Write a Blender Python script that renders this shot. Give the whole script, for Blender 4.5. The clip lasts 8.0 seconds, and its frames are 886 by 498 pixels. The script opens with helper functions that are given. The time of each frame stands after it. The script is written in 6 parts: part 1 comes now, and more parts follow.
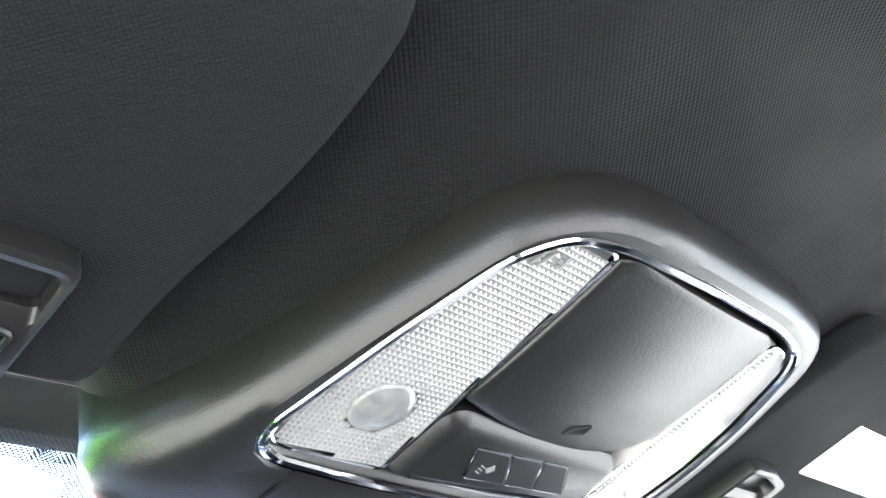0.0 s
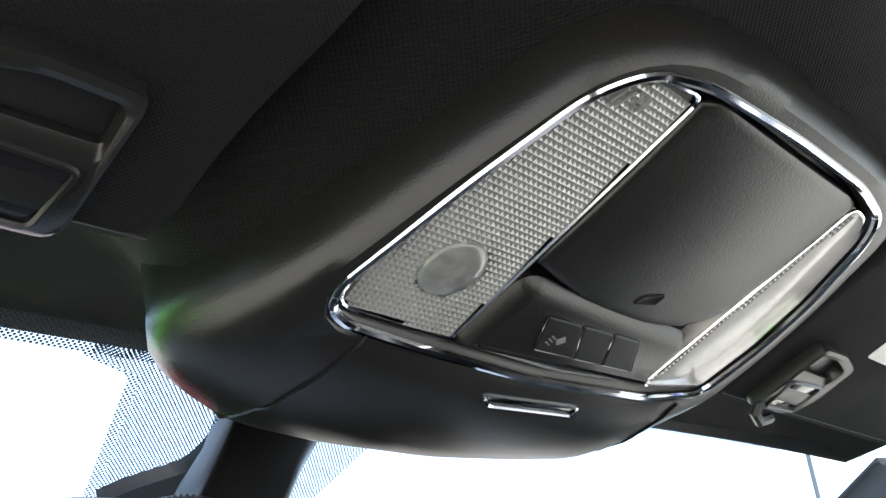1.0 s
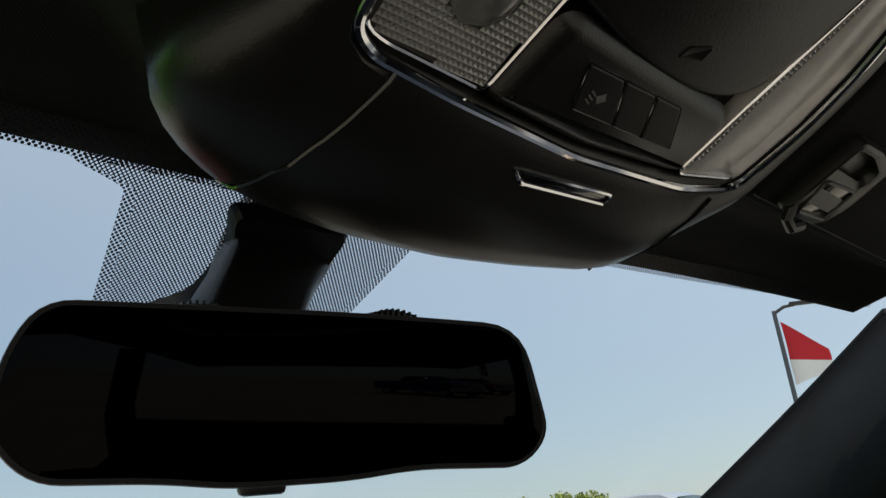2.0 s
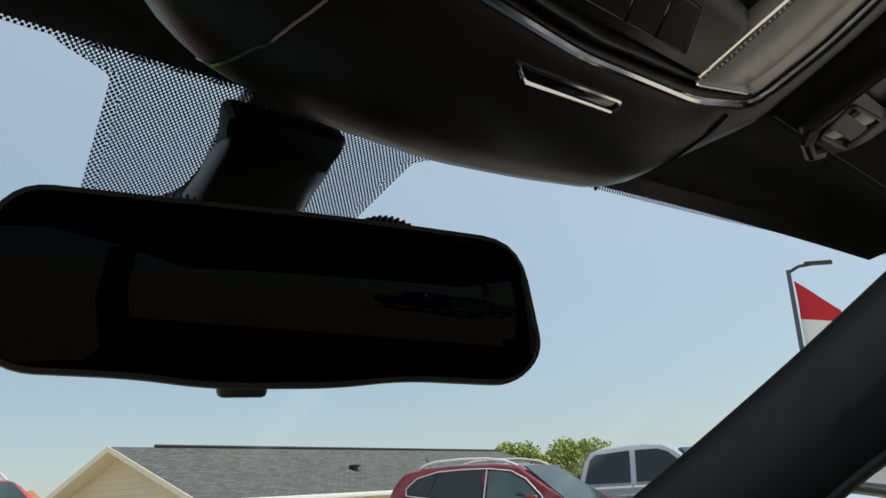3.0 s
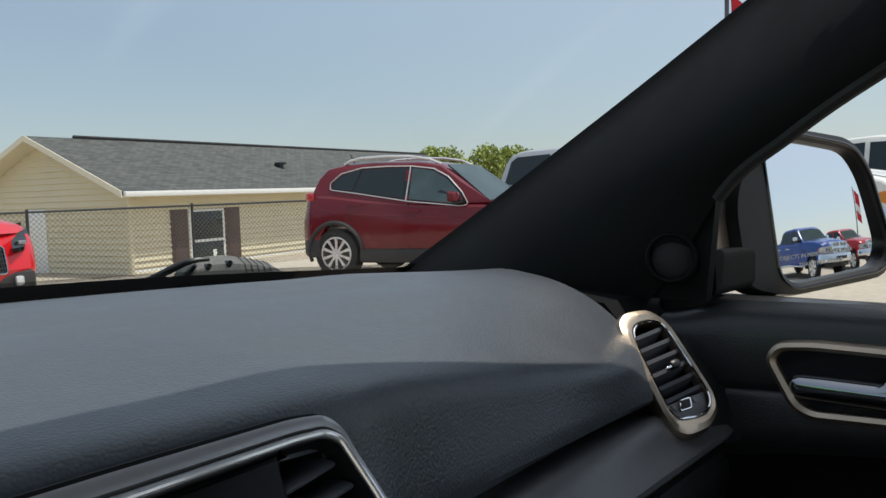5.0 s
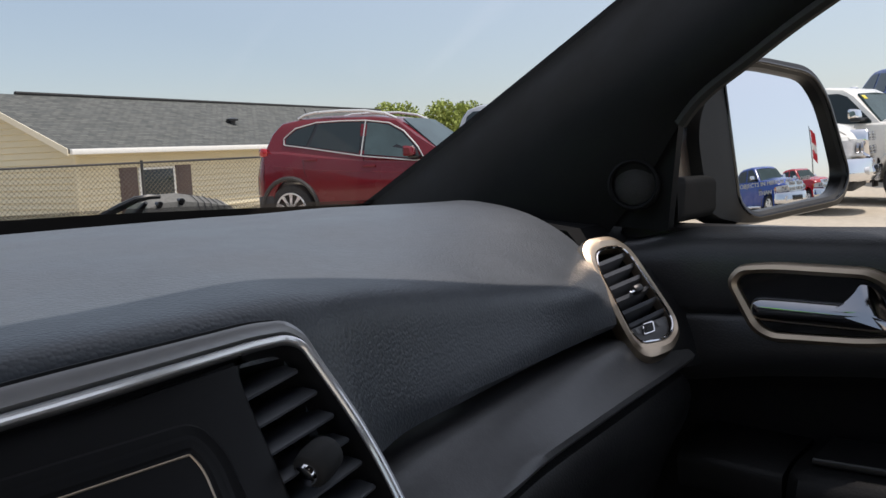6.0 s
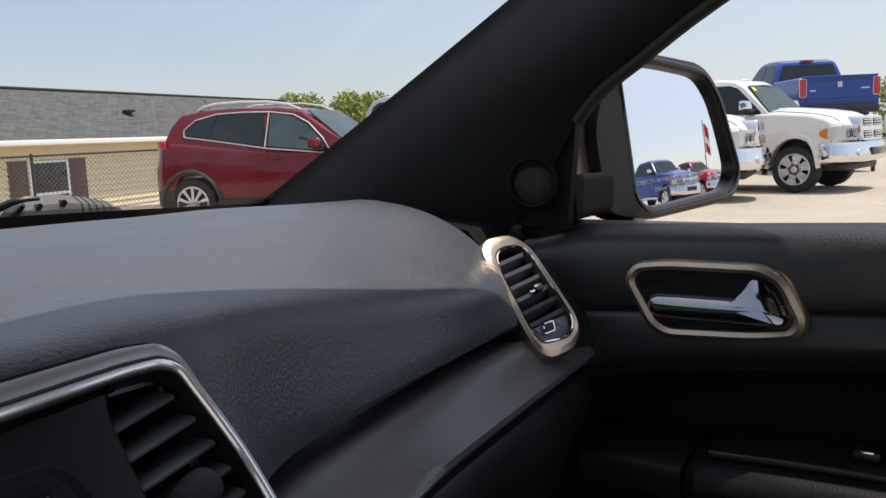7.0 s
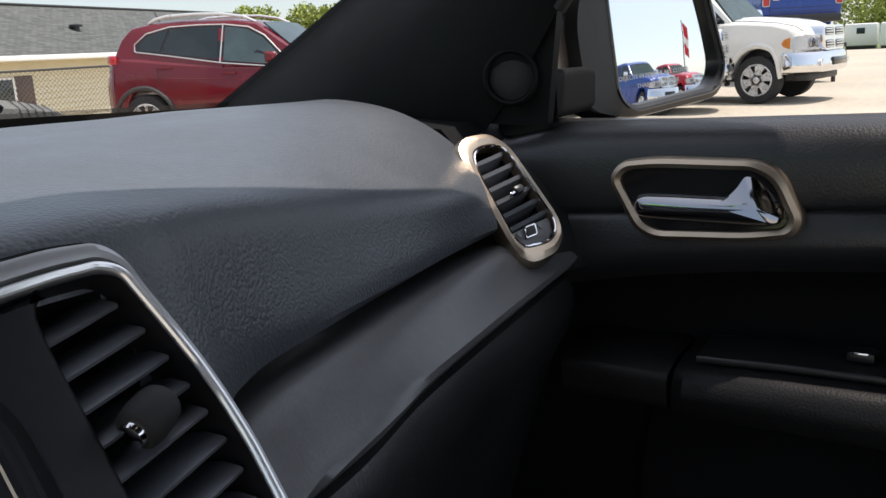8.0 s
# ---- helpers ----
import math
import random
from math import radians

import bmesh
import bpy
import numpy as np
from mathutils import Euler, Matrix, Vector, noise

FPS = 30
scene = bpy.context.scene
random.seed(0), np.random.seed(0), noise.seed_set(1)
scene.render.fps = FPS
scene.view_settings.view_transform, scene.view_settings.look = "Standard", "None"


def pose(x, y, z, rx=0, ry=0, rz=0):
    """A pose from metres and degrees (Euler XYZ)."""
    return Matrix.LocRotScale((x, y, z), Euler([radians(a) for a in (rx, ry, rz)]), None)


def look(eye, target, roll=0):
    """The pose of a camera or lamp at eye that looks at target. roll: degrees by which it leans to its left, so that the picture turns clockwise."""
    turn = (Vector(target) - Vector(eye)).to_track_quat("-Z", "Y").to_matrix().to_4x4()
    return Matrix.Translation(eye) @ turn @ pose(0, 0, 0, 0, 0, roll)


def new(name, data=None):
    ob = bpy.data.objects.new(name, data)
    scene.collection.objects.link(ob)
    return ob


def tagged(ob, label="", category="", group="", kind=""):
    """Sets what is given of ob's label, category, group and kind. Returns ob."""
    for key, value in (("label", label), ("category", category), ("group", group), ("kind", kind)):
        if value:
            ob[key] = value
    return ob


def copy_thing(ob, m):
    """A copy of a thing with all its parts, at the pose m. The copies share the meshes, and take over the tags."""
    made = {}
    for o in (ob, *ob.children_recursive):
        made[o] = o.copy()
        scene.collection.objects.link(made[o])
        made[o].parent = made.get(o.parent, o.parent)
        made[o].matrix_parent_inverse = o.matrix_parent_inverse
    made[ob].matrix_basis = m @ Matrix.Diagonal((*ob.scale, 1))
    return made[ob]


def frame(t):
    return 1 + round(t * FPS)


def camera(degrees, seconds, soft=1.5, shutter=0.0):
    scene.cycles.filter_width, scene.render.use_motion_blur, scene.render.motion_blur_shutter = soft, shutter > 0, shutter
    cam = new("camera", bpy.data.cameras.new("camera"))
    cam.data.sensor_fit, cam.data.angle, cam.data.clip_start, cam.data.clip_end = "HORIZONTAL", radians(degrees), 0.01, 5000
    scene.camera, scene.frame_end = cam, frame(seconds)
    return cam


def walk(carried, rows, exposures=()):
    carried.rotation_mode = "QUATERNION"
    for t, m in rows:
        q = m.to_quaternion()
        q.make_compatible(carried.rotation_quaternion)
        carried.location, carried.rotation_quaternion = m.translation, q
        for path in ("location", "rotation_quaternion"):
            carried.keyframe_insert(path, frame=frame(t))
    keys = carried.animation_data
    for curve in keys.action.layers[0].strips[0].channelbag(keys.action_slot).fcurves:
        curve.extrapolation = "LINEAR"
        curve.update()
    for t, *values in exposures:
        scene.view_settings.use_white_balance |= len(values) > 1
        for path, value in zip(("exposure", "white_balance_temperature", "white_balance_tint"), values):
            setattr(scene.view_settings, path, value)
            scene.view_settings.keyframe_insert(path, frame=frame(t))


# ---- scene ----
cam = camera(55.6, 8.0)

PATH = [
    (0, (-0.344, -0.13, 1.39), (0.898, 1.099, 2.364), -4.0),
    (0.5, (-0.34, -0.107, 1.376), (0.883, 1.168, 2.313), -4.7),
    (1, (-0.337, -0.095, 1.366), (0.887, 1.236, 2.22), -4.6),
    (1.5, (-0.327, -0.069, 1.341), (0.932, 1.265, 2.14), -4.9),
    (2, (-0.317, -0.029, 1.312), (0.975, 1.337, 1.994), -6.8),
    (2.2, (-0.317, -0.025, 1.309), (0.969, 1.382, 1.915), -6.1),
    (3.3, (-0.251, 0.0, 1.283), (1.037, 1.438, 1.804), -2.9),
    (3.5, (-0.213, 0.036, 1.265), (1.09, 1.484, 1.717), -2.7),
    (4, (-0.199, 0.11, 1.222), (1.141, 1.58, 1.427), -2.4),
    (4.5, (-0.215, 0.108, 1.225), (1.185, 1.536, 1.175), -2.6),
    (4.7, (-0.189, 0.109, 1.223), (1.23, 1.516, 1.127), -2.3),
    (5.8, (-0.153, 0.112, 1.189), (1.314, 1.454, 0.978), -2.1),
    (6, (-0.159, 0.126, 1.183), (1.334, 1.434, 0.942), -2.3),
    (6.5, (-0.154, 0.12, 1.204), (1.431, 1.305, 0.916), -2.5),
    (7, (-0.135, 0.131, 1.191), (1.488, 1.267, 0.92), -2.5),
    (7.5, (-0.069, 0.152, 1.15), (1.564, 1.25, 0.797), -2.6),
    (8, (-0.095, 0.173, 1.167), (1.541, 1.224, 0.698), -3.0),
]
EXPOSE = [(0, 4.55, 5450, 13), (0.5, 4.02, 5550, 11), (1.0, 2.95, 5700, 11), (1.5, 1.65, 6000, 12), (2.0, 0.45, 6450, 10), (3.5, 0.50, 6450, 9), (4.0, 0.24, 6420, 9), (4.5, 0.28, 6420, 9), (6.0, 0.56, 6650, 18), (7.0, 0.66, 6680, 19), (8.0, 1.00, 6700, 17)]
walk(cam, [(t, look(e, g, r)) for t, e, g, r in PATH], EXPOSE)

# ---- light ----
SUN_TO = Vector((0.20, -0.30, 1.0)).normalized()
world = bpy.data.worlds.new("sky")
scene.world = world
world.use_nodes = True
wn = world.node_tree.nodes
sky = wn.new("ShaderNodeTexSky")
sky.sky_type, sky.sun_disc = "NISHITA", False
sky.sun_elevation = math.asin(SUN_TO.z)
sky.sun_rotation = math.atan2(SUN_TO.x, SUN_TO.y)
sky.dust_density, sky.air_density, sky.ozone_density = 0.3, 1.2, 2.5
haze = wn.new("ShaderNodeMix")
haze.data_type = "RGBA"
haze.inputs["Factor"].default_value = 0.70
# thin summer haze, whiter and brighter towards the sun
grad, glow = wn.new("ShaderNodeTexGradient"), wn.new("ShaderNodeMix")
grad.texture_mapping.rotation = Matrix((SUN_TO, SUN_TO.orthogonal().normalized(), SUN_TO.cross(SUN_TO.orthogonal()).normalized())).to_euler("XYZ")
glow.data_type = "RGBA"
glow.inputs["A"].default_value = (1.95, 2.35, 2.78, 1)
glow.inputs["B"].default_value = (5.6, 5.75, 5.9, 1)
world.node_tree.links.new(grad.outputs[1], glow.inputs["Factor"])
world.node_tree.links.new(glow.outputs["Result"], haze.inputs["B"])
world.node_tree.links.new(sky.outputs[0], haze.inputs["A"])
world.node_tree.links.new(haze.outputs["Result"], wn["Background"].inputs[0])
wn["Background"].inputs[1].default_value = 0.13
sun_data = bpy.data.lights.new("sun", "SUN")
sun_data.energy, sun_data.angle, sun_data.color = 2.7, radians(0.6), (1.0, 0.95, 0.86)
sun = new("sun", sun_data)
sun.matrix_world = look(SUN_TO * 50, (0, 0, 0))


# ---- materials ----
def mat(name, col, rough=0.5, metal=0.0, var=0.12, scale=8.0, fine=120.0, bump=0.0, bscale=400.0, cells=False, coat=0.0, spec=0.5, trans=0.0):
    """A surface with two scales of colour variation, uneven gloss and fine relief."""
    m = bpy.data.materials.new(name)
    m.use_nodes = True
    n, ln = m.node_tree.nodes, m.node_tree.links
    b = n["Principled BSDF"]
    tc = n.new("ShaderNodeTexCoord")
    big, small = n.new("ShaderNodeTexNoise"), n.new("ShaderNodeTexNoise")
    big.inputs["Scale"].default_value, small.inputs["Scale"].default_value = scale, fine
    big.inputs["Detail"].default_value, small.inputs["Detail"].default_value = 4, 3
    for t in (big, small):
        ln.new(tc.outputs["Object"], t.inputs["Vector"])
    add = n.new("ShaderNodeMath")
    add.operation = "ADD"
    ln.new(big.outputs[0], add.inputs[0])
    ln.new(small.outputs[0], add.inputs[1])
    ramp = n.new("ShaderNodeMapRange")
    ramp.inputs[1].default_value, ramp.inputs[2].default_value = 0.7, 1.3
    ramp.inputs[3].default_value, ramp.inputs[4].default_value = 1 - var, 1 + var
    ln.new(add.outputs[0], ramp.inputs[0])
    mul = n.new("ShaderNodeVectorMath")
    mul.operation = "SCALE"
    mul.inputs[0].default_value = col[:3]
    ln.new(ramp.outputs[0], mul.inputs[3])
    ln.new(mul.outputs[0], b.inputs["Base Color"])
    rr = n.new("ShaderNodeMapRange")
    rr.inputs[1].default_value, rr.inputs[2].default_value = 0.35, 0.65
    rr.inputs[3].default_value, rr.inputs[4].default_value = max(0.02, rough * 0.85), min(1, rough * 1.15)
    ln.new(big.outputs[0], rr.inputs[0])
    ln.new(rr.outputs[0], b.inputs["Roughness"])
    b.inputs["Metallic"].default_value = metal
    b.inputs["Coat Weight"].default_value = coat
    b.inputs["Coat Roughness"].default_value = 0.05
    b.inputs["Specular IOR Level"].default_value = spec
    b.inputs["Transmission Weight"].default_value = trans
    if bump:
        tex = n.new("ShaderNodeTexVoronoi" if cells else "ShaderNodeTexNoise")
        tex.inputs["Scale"].default_value = bscale
        ln.new(tc.outputs["Object"], tex.inputs["Vector"])
        bp = n.new("ShaderNodeBump")
        bp.inputs["Strength"].default_value = bump
        bp.inputs["Distance"].default_value = 0.6 / bscale
        bp.invert = cells
        ln.new(tex.outputs[0], bp.inputs["Height"])
        ln.new(bp.outputs[0], b.inputs["Normal"])
    return m


def glass(name, tint, gloss=0.06, rough=0.0):
    """Thin clear pane: what is behind shows through, with a reflection that grows at grazing angles."""
    m = bpy.data.materials.new(name)
    m.use_nodes = True
    n, ln = m.node_tree.nodes, m.node_tree.links
    n.remove(n["Principled BSDF"])
    out = n["Material Output"]
    tr, gl, mix, fr = n.new("ShaderNodeBsdfTransparent"), n.new("ShaderNodeBsdfGlossy"), n.new("ShaderNodeMixShader"), n.new("ShaderNodeLayerWeight")
    tr.inputs[0].default_value = (*tint, 1)
    gl.inputs["Roughness"].default_value = rough
    pw, ad = n.new("ShaderNodeMath"), n.new("ShaderNodeMath")
    pw.operation, pw.inputs[1].default_value = "POWER", 5.0
    ad.operation, ad.inputs[1].default_value, ad.inputs[2].default_value = "MULTIPLY_ADD", 0.07, gloss
    ln.new(fr.outputs["Facing"], pw.inputs[0])
    ln.new(pw.outputs[0], ad.inputs[0])
    ln.new(ad.outputs[0], mix.inputs[0])
    ln.new(tr.outputs[0], mix.inputs[1])
    ln.new(gl.outputs[0], mix.inputs[2])
    ln.new(mix.outputs[0], out.inputs[0])
    return m


def cloth(name, col, pitch):
    """Woven cloth: a lattice of small raised stitches over uneven colour."""
    m = mat(name, col, 0.92, var=0.16, fine=700, spec=0.2)
    n, ln = m.node_tree.nodes, m.node_tree.links
    b = n["Principled BSDF"]
    tc = n.new("ShaderNodeTexCoord")
    flat, rot, sc, fr, sub, le = (n.new(k) for k in ("ShaderNodeVectorMath", "ShaderNodeVectorRotate", "ShaderNodeVectorMath", "ShaderNodeVectorMath", "ShaderNodeVectorMath", "ShaderNodeVectorMath"))
    flat.operation, flat.inputs[1].default_value = "MULTIPLY", (1, 1, 0)
    rot.inputs["Angle"].default_value = radians(45)
    sc.operation, sc.inputs[3].default_value = "SCALE", 1 / pitch
    fr.operation = "FRACTION"
    sub.operation, sub.inputs[1].default_value = "SUBTRACT", (0.5, 0.5, 0)
    le.operation = "LENGTH"
    rg = n.new("ShaderNodeMapRange")
    for i, v in ((1, 0.22), (2, 0.60), (3, 1.0), (4, 0.30)):
        rg.inputs[i].default_value = v
    ln.new(tc.outputs["Object"], flat.inputs[0])
    ln.new(flat.outputs[0], rot.inputs["Vector"])
    ln.new(rot.outputs[0], sc.inputs[0])
    ln.new(sc.outputs[0], fr.inputs[0])
    ln.new(fr.outputs[0], sub.inputs[0])
    ln.new(sub.outputs[0], le.inputs[0])
    ln.new(le.outputs["Value"], rg.inputs[0])
    src = b.inputs["Base Color"].links[0].from_socket
    mul = n.new("ShaderNodeVectorMath")
    mul.operation = "SCALE"
    ln.new(src, mul.inputs[0])
    ln.new(rg.outputs[0], mul.inputs[3])
    ln.new(mul.outputs[0], b.inputs["Base Color"])
    bp = n.new("ShaderNodeBump")
    bp.inputs["Strength"].default_value, bp.inputs["Distance"].default_value = 0.6, pitch * 0.4
    ln.new(rg.outputs[0], bp.inputs["Height"])
    ln.new(bp.outputs[0], b.inputs["Normal"])
    return m


def smeared_glass(name, tint, gloss):
    """Thin pane with faint wiped smears that catch the light."""
    m = glass(name, tint, gloss)
    n, ln = m.node_tree.nodes, m.node_tree.links
    out = n["Material Output"]
    clear = out.inputs[0].links[0].from_socket
    tc, mp, nz, rg = (n.new(k) for k in ("ShaderNodeTexCoord", "ShaderNodeMapping", "ShaderNodeTexNoise", "ShaderNodeMapRange"))
    mp.inputs["Rotation"].default_value = (0, 0, radians(28))
    mp.inputs["Scale"].default_value = (7, 1.0, 1.0)
    nz.inputs["Scale"].default_value, nz.inputs["Detail"].default_value = 1.0, 3
    for i, v in ((1, 0.62), (2, 0.82), (3, 0.0), (4, 0.10)):
        rg.inputs[i].default_value = v
    df, mix = n.new("ShaderNodeBsdfTranslucent"), n.new("ShaderNodeMixShader")
    df.inputs[0].default_value = (0.8, 0.8, 0.8, 1)
    ln.new(tc.outputs["Object"], mp.inputs["Vector"])
    ln.new(mp.outputs[0], nz.inputs["Vector"])
    ln.new(nz.outputs[0], rg.inputs[0])
    ln.new(rg.outputs[0], mix.inputs[0])
    ln.new(clear, mix.inputs[1])
    ln.new(df.outputs[0], mix.inputs[2])
    ln.new(mix.outputs[0], out.inputs[0])
    return m


def frit_material(name, pitch, dot, holes=False):
    """Black ceramic print on glass, laid out in metres by the UV map: dots, or a field with round holes; dot is the radius over the pitch."""
    m = bpy.data.materials.new(name)
    m.use_nodes = True
    n, ln = m.node_tree.nodes, m.node_tree.links
    b = n["Principled BSDF"]
    b.inputs["Base Color"].default_value = (0.012, 0.012, 0.013, 1)
    b.inputs["Roughness"].default_value = 0.35
    uv = n.new("ShaderNodeUVMap")
    rot = n.new("ShaderNodeVectorRotate")
    rot.inputs["Angle"].default_value = radians(45)
    sc = n.new("ShaderNodeVectorMath")
    sc.operation, sc.inputs[3].default_value = "SCALE", 1 / pitch
    fr = n.new("ShaderNodeVectorMath")
    fr.operation = "FRACTION"
    sub = n.new("ShaderNodeVectorMath")
    sub.operation, sub.inputs[1].default_value = "SUBTRACT", (0.5, 0.5, 0)
    le = n.new("ShaderNodeVectorMath")
    le.operation = "LENGTH"
    lt = n.new("ShaderNodeMath")
    lt.operation, lt.inputs[1].default_value = "GREATER_THAN" if holes else "LESS_THAN", dot
    tr, mix = n.new("ShaderNodeBsdfTransparent"), n.new("ShaderNodeMixShader")
    ln.new(uv.outputs[0], rot.inputs["Vector"])
    ln.new(rot.outputs[0], sc.inputs[0])
    ln.new(sc.outputs[0], fr.inputs[0])
    ln.new(fr.outputs[0], sub.inputs[0])
    ln.new(sub.outputs[0], le.inputs[0])
    ln.new(le.outputs["Value"], lt.inputs[0])
    ln.new(lt.outputs[0], mix.inputs[0])
    ln.new(tr.outputs[0], mix.inputs[1])
    ln.new(b.outputs[0], mix.inputs[2])
    ln.new(mix.outputs[0], n["Material Output"].inputs[0])
    return m


M_DASH = mat("soft_touch_vinyl", (0.064, 0.072, 0.082), 0.40, var=0.12, bump=0.27, bscale=390, cells=True)
M_DASH_LOW = mat("smooth_vinyl", (0.092, 0.092, 0.094), 0.34, var=0.10, bump=0.08, bscale=500, cells=True)
M_DOOR = mat("door_vinyl", (0.0205, 0.021, 0.0225), 0.38, var=0.10, bump=0.16, bscale=420, cells=True)
# Cabin shade over the lower door and armrest is put into these colours.
M_DOOR_SHADE = mat("shaded_door_lining", (0.0055, 0.0055, 0.006), 0.85, var=0.15, bump=0.2, bscale=900, spec=0.12)
M_ARM_SHADE = mat("shaded_armrest_vinyl", (0.0080, 0.0080, 0.0085), 0.50, var=0.12, bump=0.16, bscale=420, cells=True, spec=0.28)
M_BLACK = mat("black_plastic", (0.012, 0.012, 0.013), 0.38, var=0.1, bump=0.12, bscale=700)
M_GLOSSBLACK = mat("gloss_black_plastic", (0.008, 0.008, 0.009), 0.12, var=0.05, coat=0.3)
M_LINER = cloth("headliner_cloth", (0.0066, 0.0066, 0.0069), 0.0019)
M_VISOR = cloth("visor_cloth", (0.0066, 0.0068, 0.0071), 0.0014)
M_CONSOLE = mat("console_plastic", (0.0100, 0.0096, 0.0092), 0.33, var=0.06, bump=0.10, bscale=800, cells=True, spec=0.40)
M_TRIM = mat("pillar_trim", (0.0068, 0.0072, 0.0078), 0.66, var=0.1, bump=0.15, bscale=600, spec=0.14)
M_CHROME = mat("chrome", (0.80, 0.80, 0.82), 0.08, metal=1.0, var=0.03)
M_SATIN = mat("satin_silver", (0.56, 0.56, 0.56), 0.40, metal=0.3, var=0.03)
M_VANE = mat("vane_plastic", (0.095, 0.10, 0.112), 0.40, var=0.05)
M_FASCIA = mat("fascia_plastic", (0.009, 0.009, 0.010), 0.42, var=0.08, spec=0.18)
M_LACQUER = mat("silver_lacquer", (0.42, 0.42, 0.425), 0.33, metal=0.5, var=0.03)
M_LACQUER_EDGE = mat("polished_silver", (0.95, 0.95, 0.95), 0.12, metal=0.5, var=0.02, coat=0.6)
M_BRONZE = mat("satin_bronze", (0.50, 0.41, 0.315), 0.40, metal=1.0, var=0.04)
M_LENS = mat("prismatic_lens", (0.21, 0.21, 0.207), 0.30, var=0.10, scale=25, spec=0.5, trans=0.15)
# Right lens only: its bright sky reflection is put into this paler colour.
M_SKYLENS = mat("sky_bright_lens", (0.52, 0.51, 0.49), 0.20, var=0.10, scale=25, spec=0.8, trans=0.15)
M_BULBGLASS = mat("bulb_glass", (0.20, 0.20, 0.196), 0.12, var=0.25, scale=60, spec=0.6, trans=0.2)
M_MIRROR = mat("mirror_silver", (0.88, 0.89, 0.90), 0.01, metal=1.0, var=0.0)
M_DIMMIRROR = mat("dimmed_mirror", (0.004, 0.0039, 0.0038), 0.03, metal=1.0, var=0.0)
M_DARKCHROME = mat("dark_chrome", (0.34, 0.34, 0.36), 0.07, metal=1.0, var=0.03)
M_HOUSING = mat("mirror_housing", (0.005, 0.005, 0.0055), 0.5, var=0.1, spec=0.25)
M_LABEL = mat("label_paper", (0.78, 0.77, 0.74), 0.6, var=0.04)
M_INK = mat("grey_ink", (0.16, 0.16, 0.16), 0.6, var=0.05)
M_ETCH = mat("etched_grey", (0.40, 0.42, 0.44), 0.6, var=0.05)
M_SCREEN = smeared_glass("windscreen_glass", (0.92, 0.95, 0.94), 0.010)
M_GLASS = glass("window_glass", (0.92, 0.95, 0.94), 0.012)
M_FRIT = frit_material("frit_field", 0.0021, 0.36, True)
M_FRIT_EDGE = frit_material("frit_dots", 0.0024, 0.42)
M_RUBBER = mat("rubber", (0.018, 0.018, 0.018), 0.75, var=0.15)
M_CONCRETE = mat("lot_concrete", (0.42, 0.365, 0.29), 0.9, var=0.16, scale=0.35, fine=9, bump=0.3, bscale=30)


# ---- mesh helpers ----
def thing(name, loc=(0, 0, 0), label="", category="", group="", kind=""):
    ob = new(name)
    ob.location = loc
    ob.empty_display_size = 0.05
    return tagged(ob, label, category, group, kind)


def finish(bm, material, name, smooth=True, angle=35):
    bmesh.ops.recalc_face_normals(bm, faces=bm.faces)
    me = bpy.data.meshes.new(name)
    bm.to_mesh(me)
    bm.free()
    me.materials.append(material)
    if smooth:
        me.shade_smooth()
        me.set_sharp_from_angle(angle=radians(angle))
    return me


def part(name, bm, material, parent=None, label="", smooth=True, angle=35):
    """One mesh object under a thing or a part; its vertices are given in the world's metres."""
    me = finish(bm, material, name, smooth, angle)
    ob = new(name, me)
    if parent is not None:
        ob.parent = parent
        top, m = parent, Matrix()
        while top is not None:
            m = Matrix.Translation(top.location) @ m if top.parent is None else m
            top = top.parent
        ob.matrix_parent_inverse = m.inverted() if parent.parent is None else Matrix()
    return tagged(ob, label)


def solo(name, bm, material, label="", category="", group="", kind="", smooth=True, angle=35):
    me = finish(bm, material, name, smooth, angle)
    return tagged(new(name, me), label, category, group, kind)


def lerp(a, b, k):
    return a + (b - a) * k


def table(x, xs, ys):
    return float(np.interp(x, xs, ys))


def curve(x, xs, ys):
    """A smooth line through the points, flat beyond its ends."""
    if x <= xs[0] or x >= xs[-1]:
        return ys[0] if x <= xs[0] else ys[-1]
    n = len(xs)
    i = max(k for k in range(n - 1) if xs[k] <= x)
    slope = lambda k: (ys[min(n - 1, k + 1)] - ys[max(0, k - 1)]) / (xs[min(n - 1, k + 1)] - xs[max(0, k - 1)])
    h = xs[i + 1] - xs[i]
    t = (x - xs[i]) / h
    return (1 + 2 * t) * (1 - t) ** 2 * ys[i] + t * (1 - t) ** 2 * h * slope(i) + t * t * (3 - 2 * t) * ys[i + 1] + t * t * (t - 1) * h * slope(i + 1)


def rounded(pts, times=3):
    """An open line with its corners cut round, its ends kept."""
    for _ in range(times):
        out = [pts[0]]
        for a, b in zip(pts, pts[1:]):
            out += [tuple(lerp(p, q, 0.25) for p, q in zip(a, b)), tuple(lerp(p, q, 0.75) for p, q in zip(a, b))]
        pts = out + [pts[-1]]
    return pts


def along(pts, q):
    """The place at the share q of an open line's length."""
    ds = [0.0]
    for a, b in zip(pts, pts[1:]):
        ds.append(ds[-1] + math.dist(a, b))
    return tuple(table(q * ds[-1], ds, [p[i] for p in pts]) for i in range(len(pts[0])))


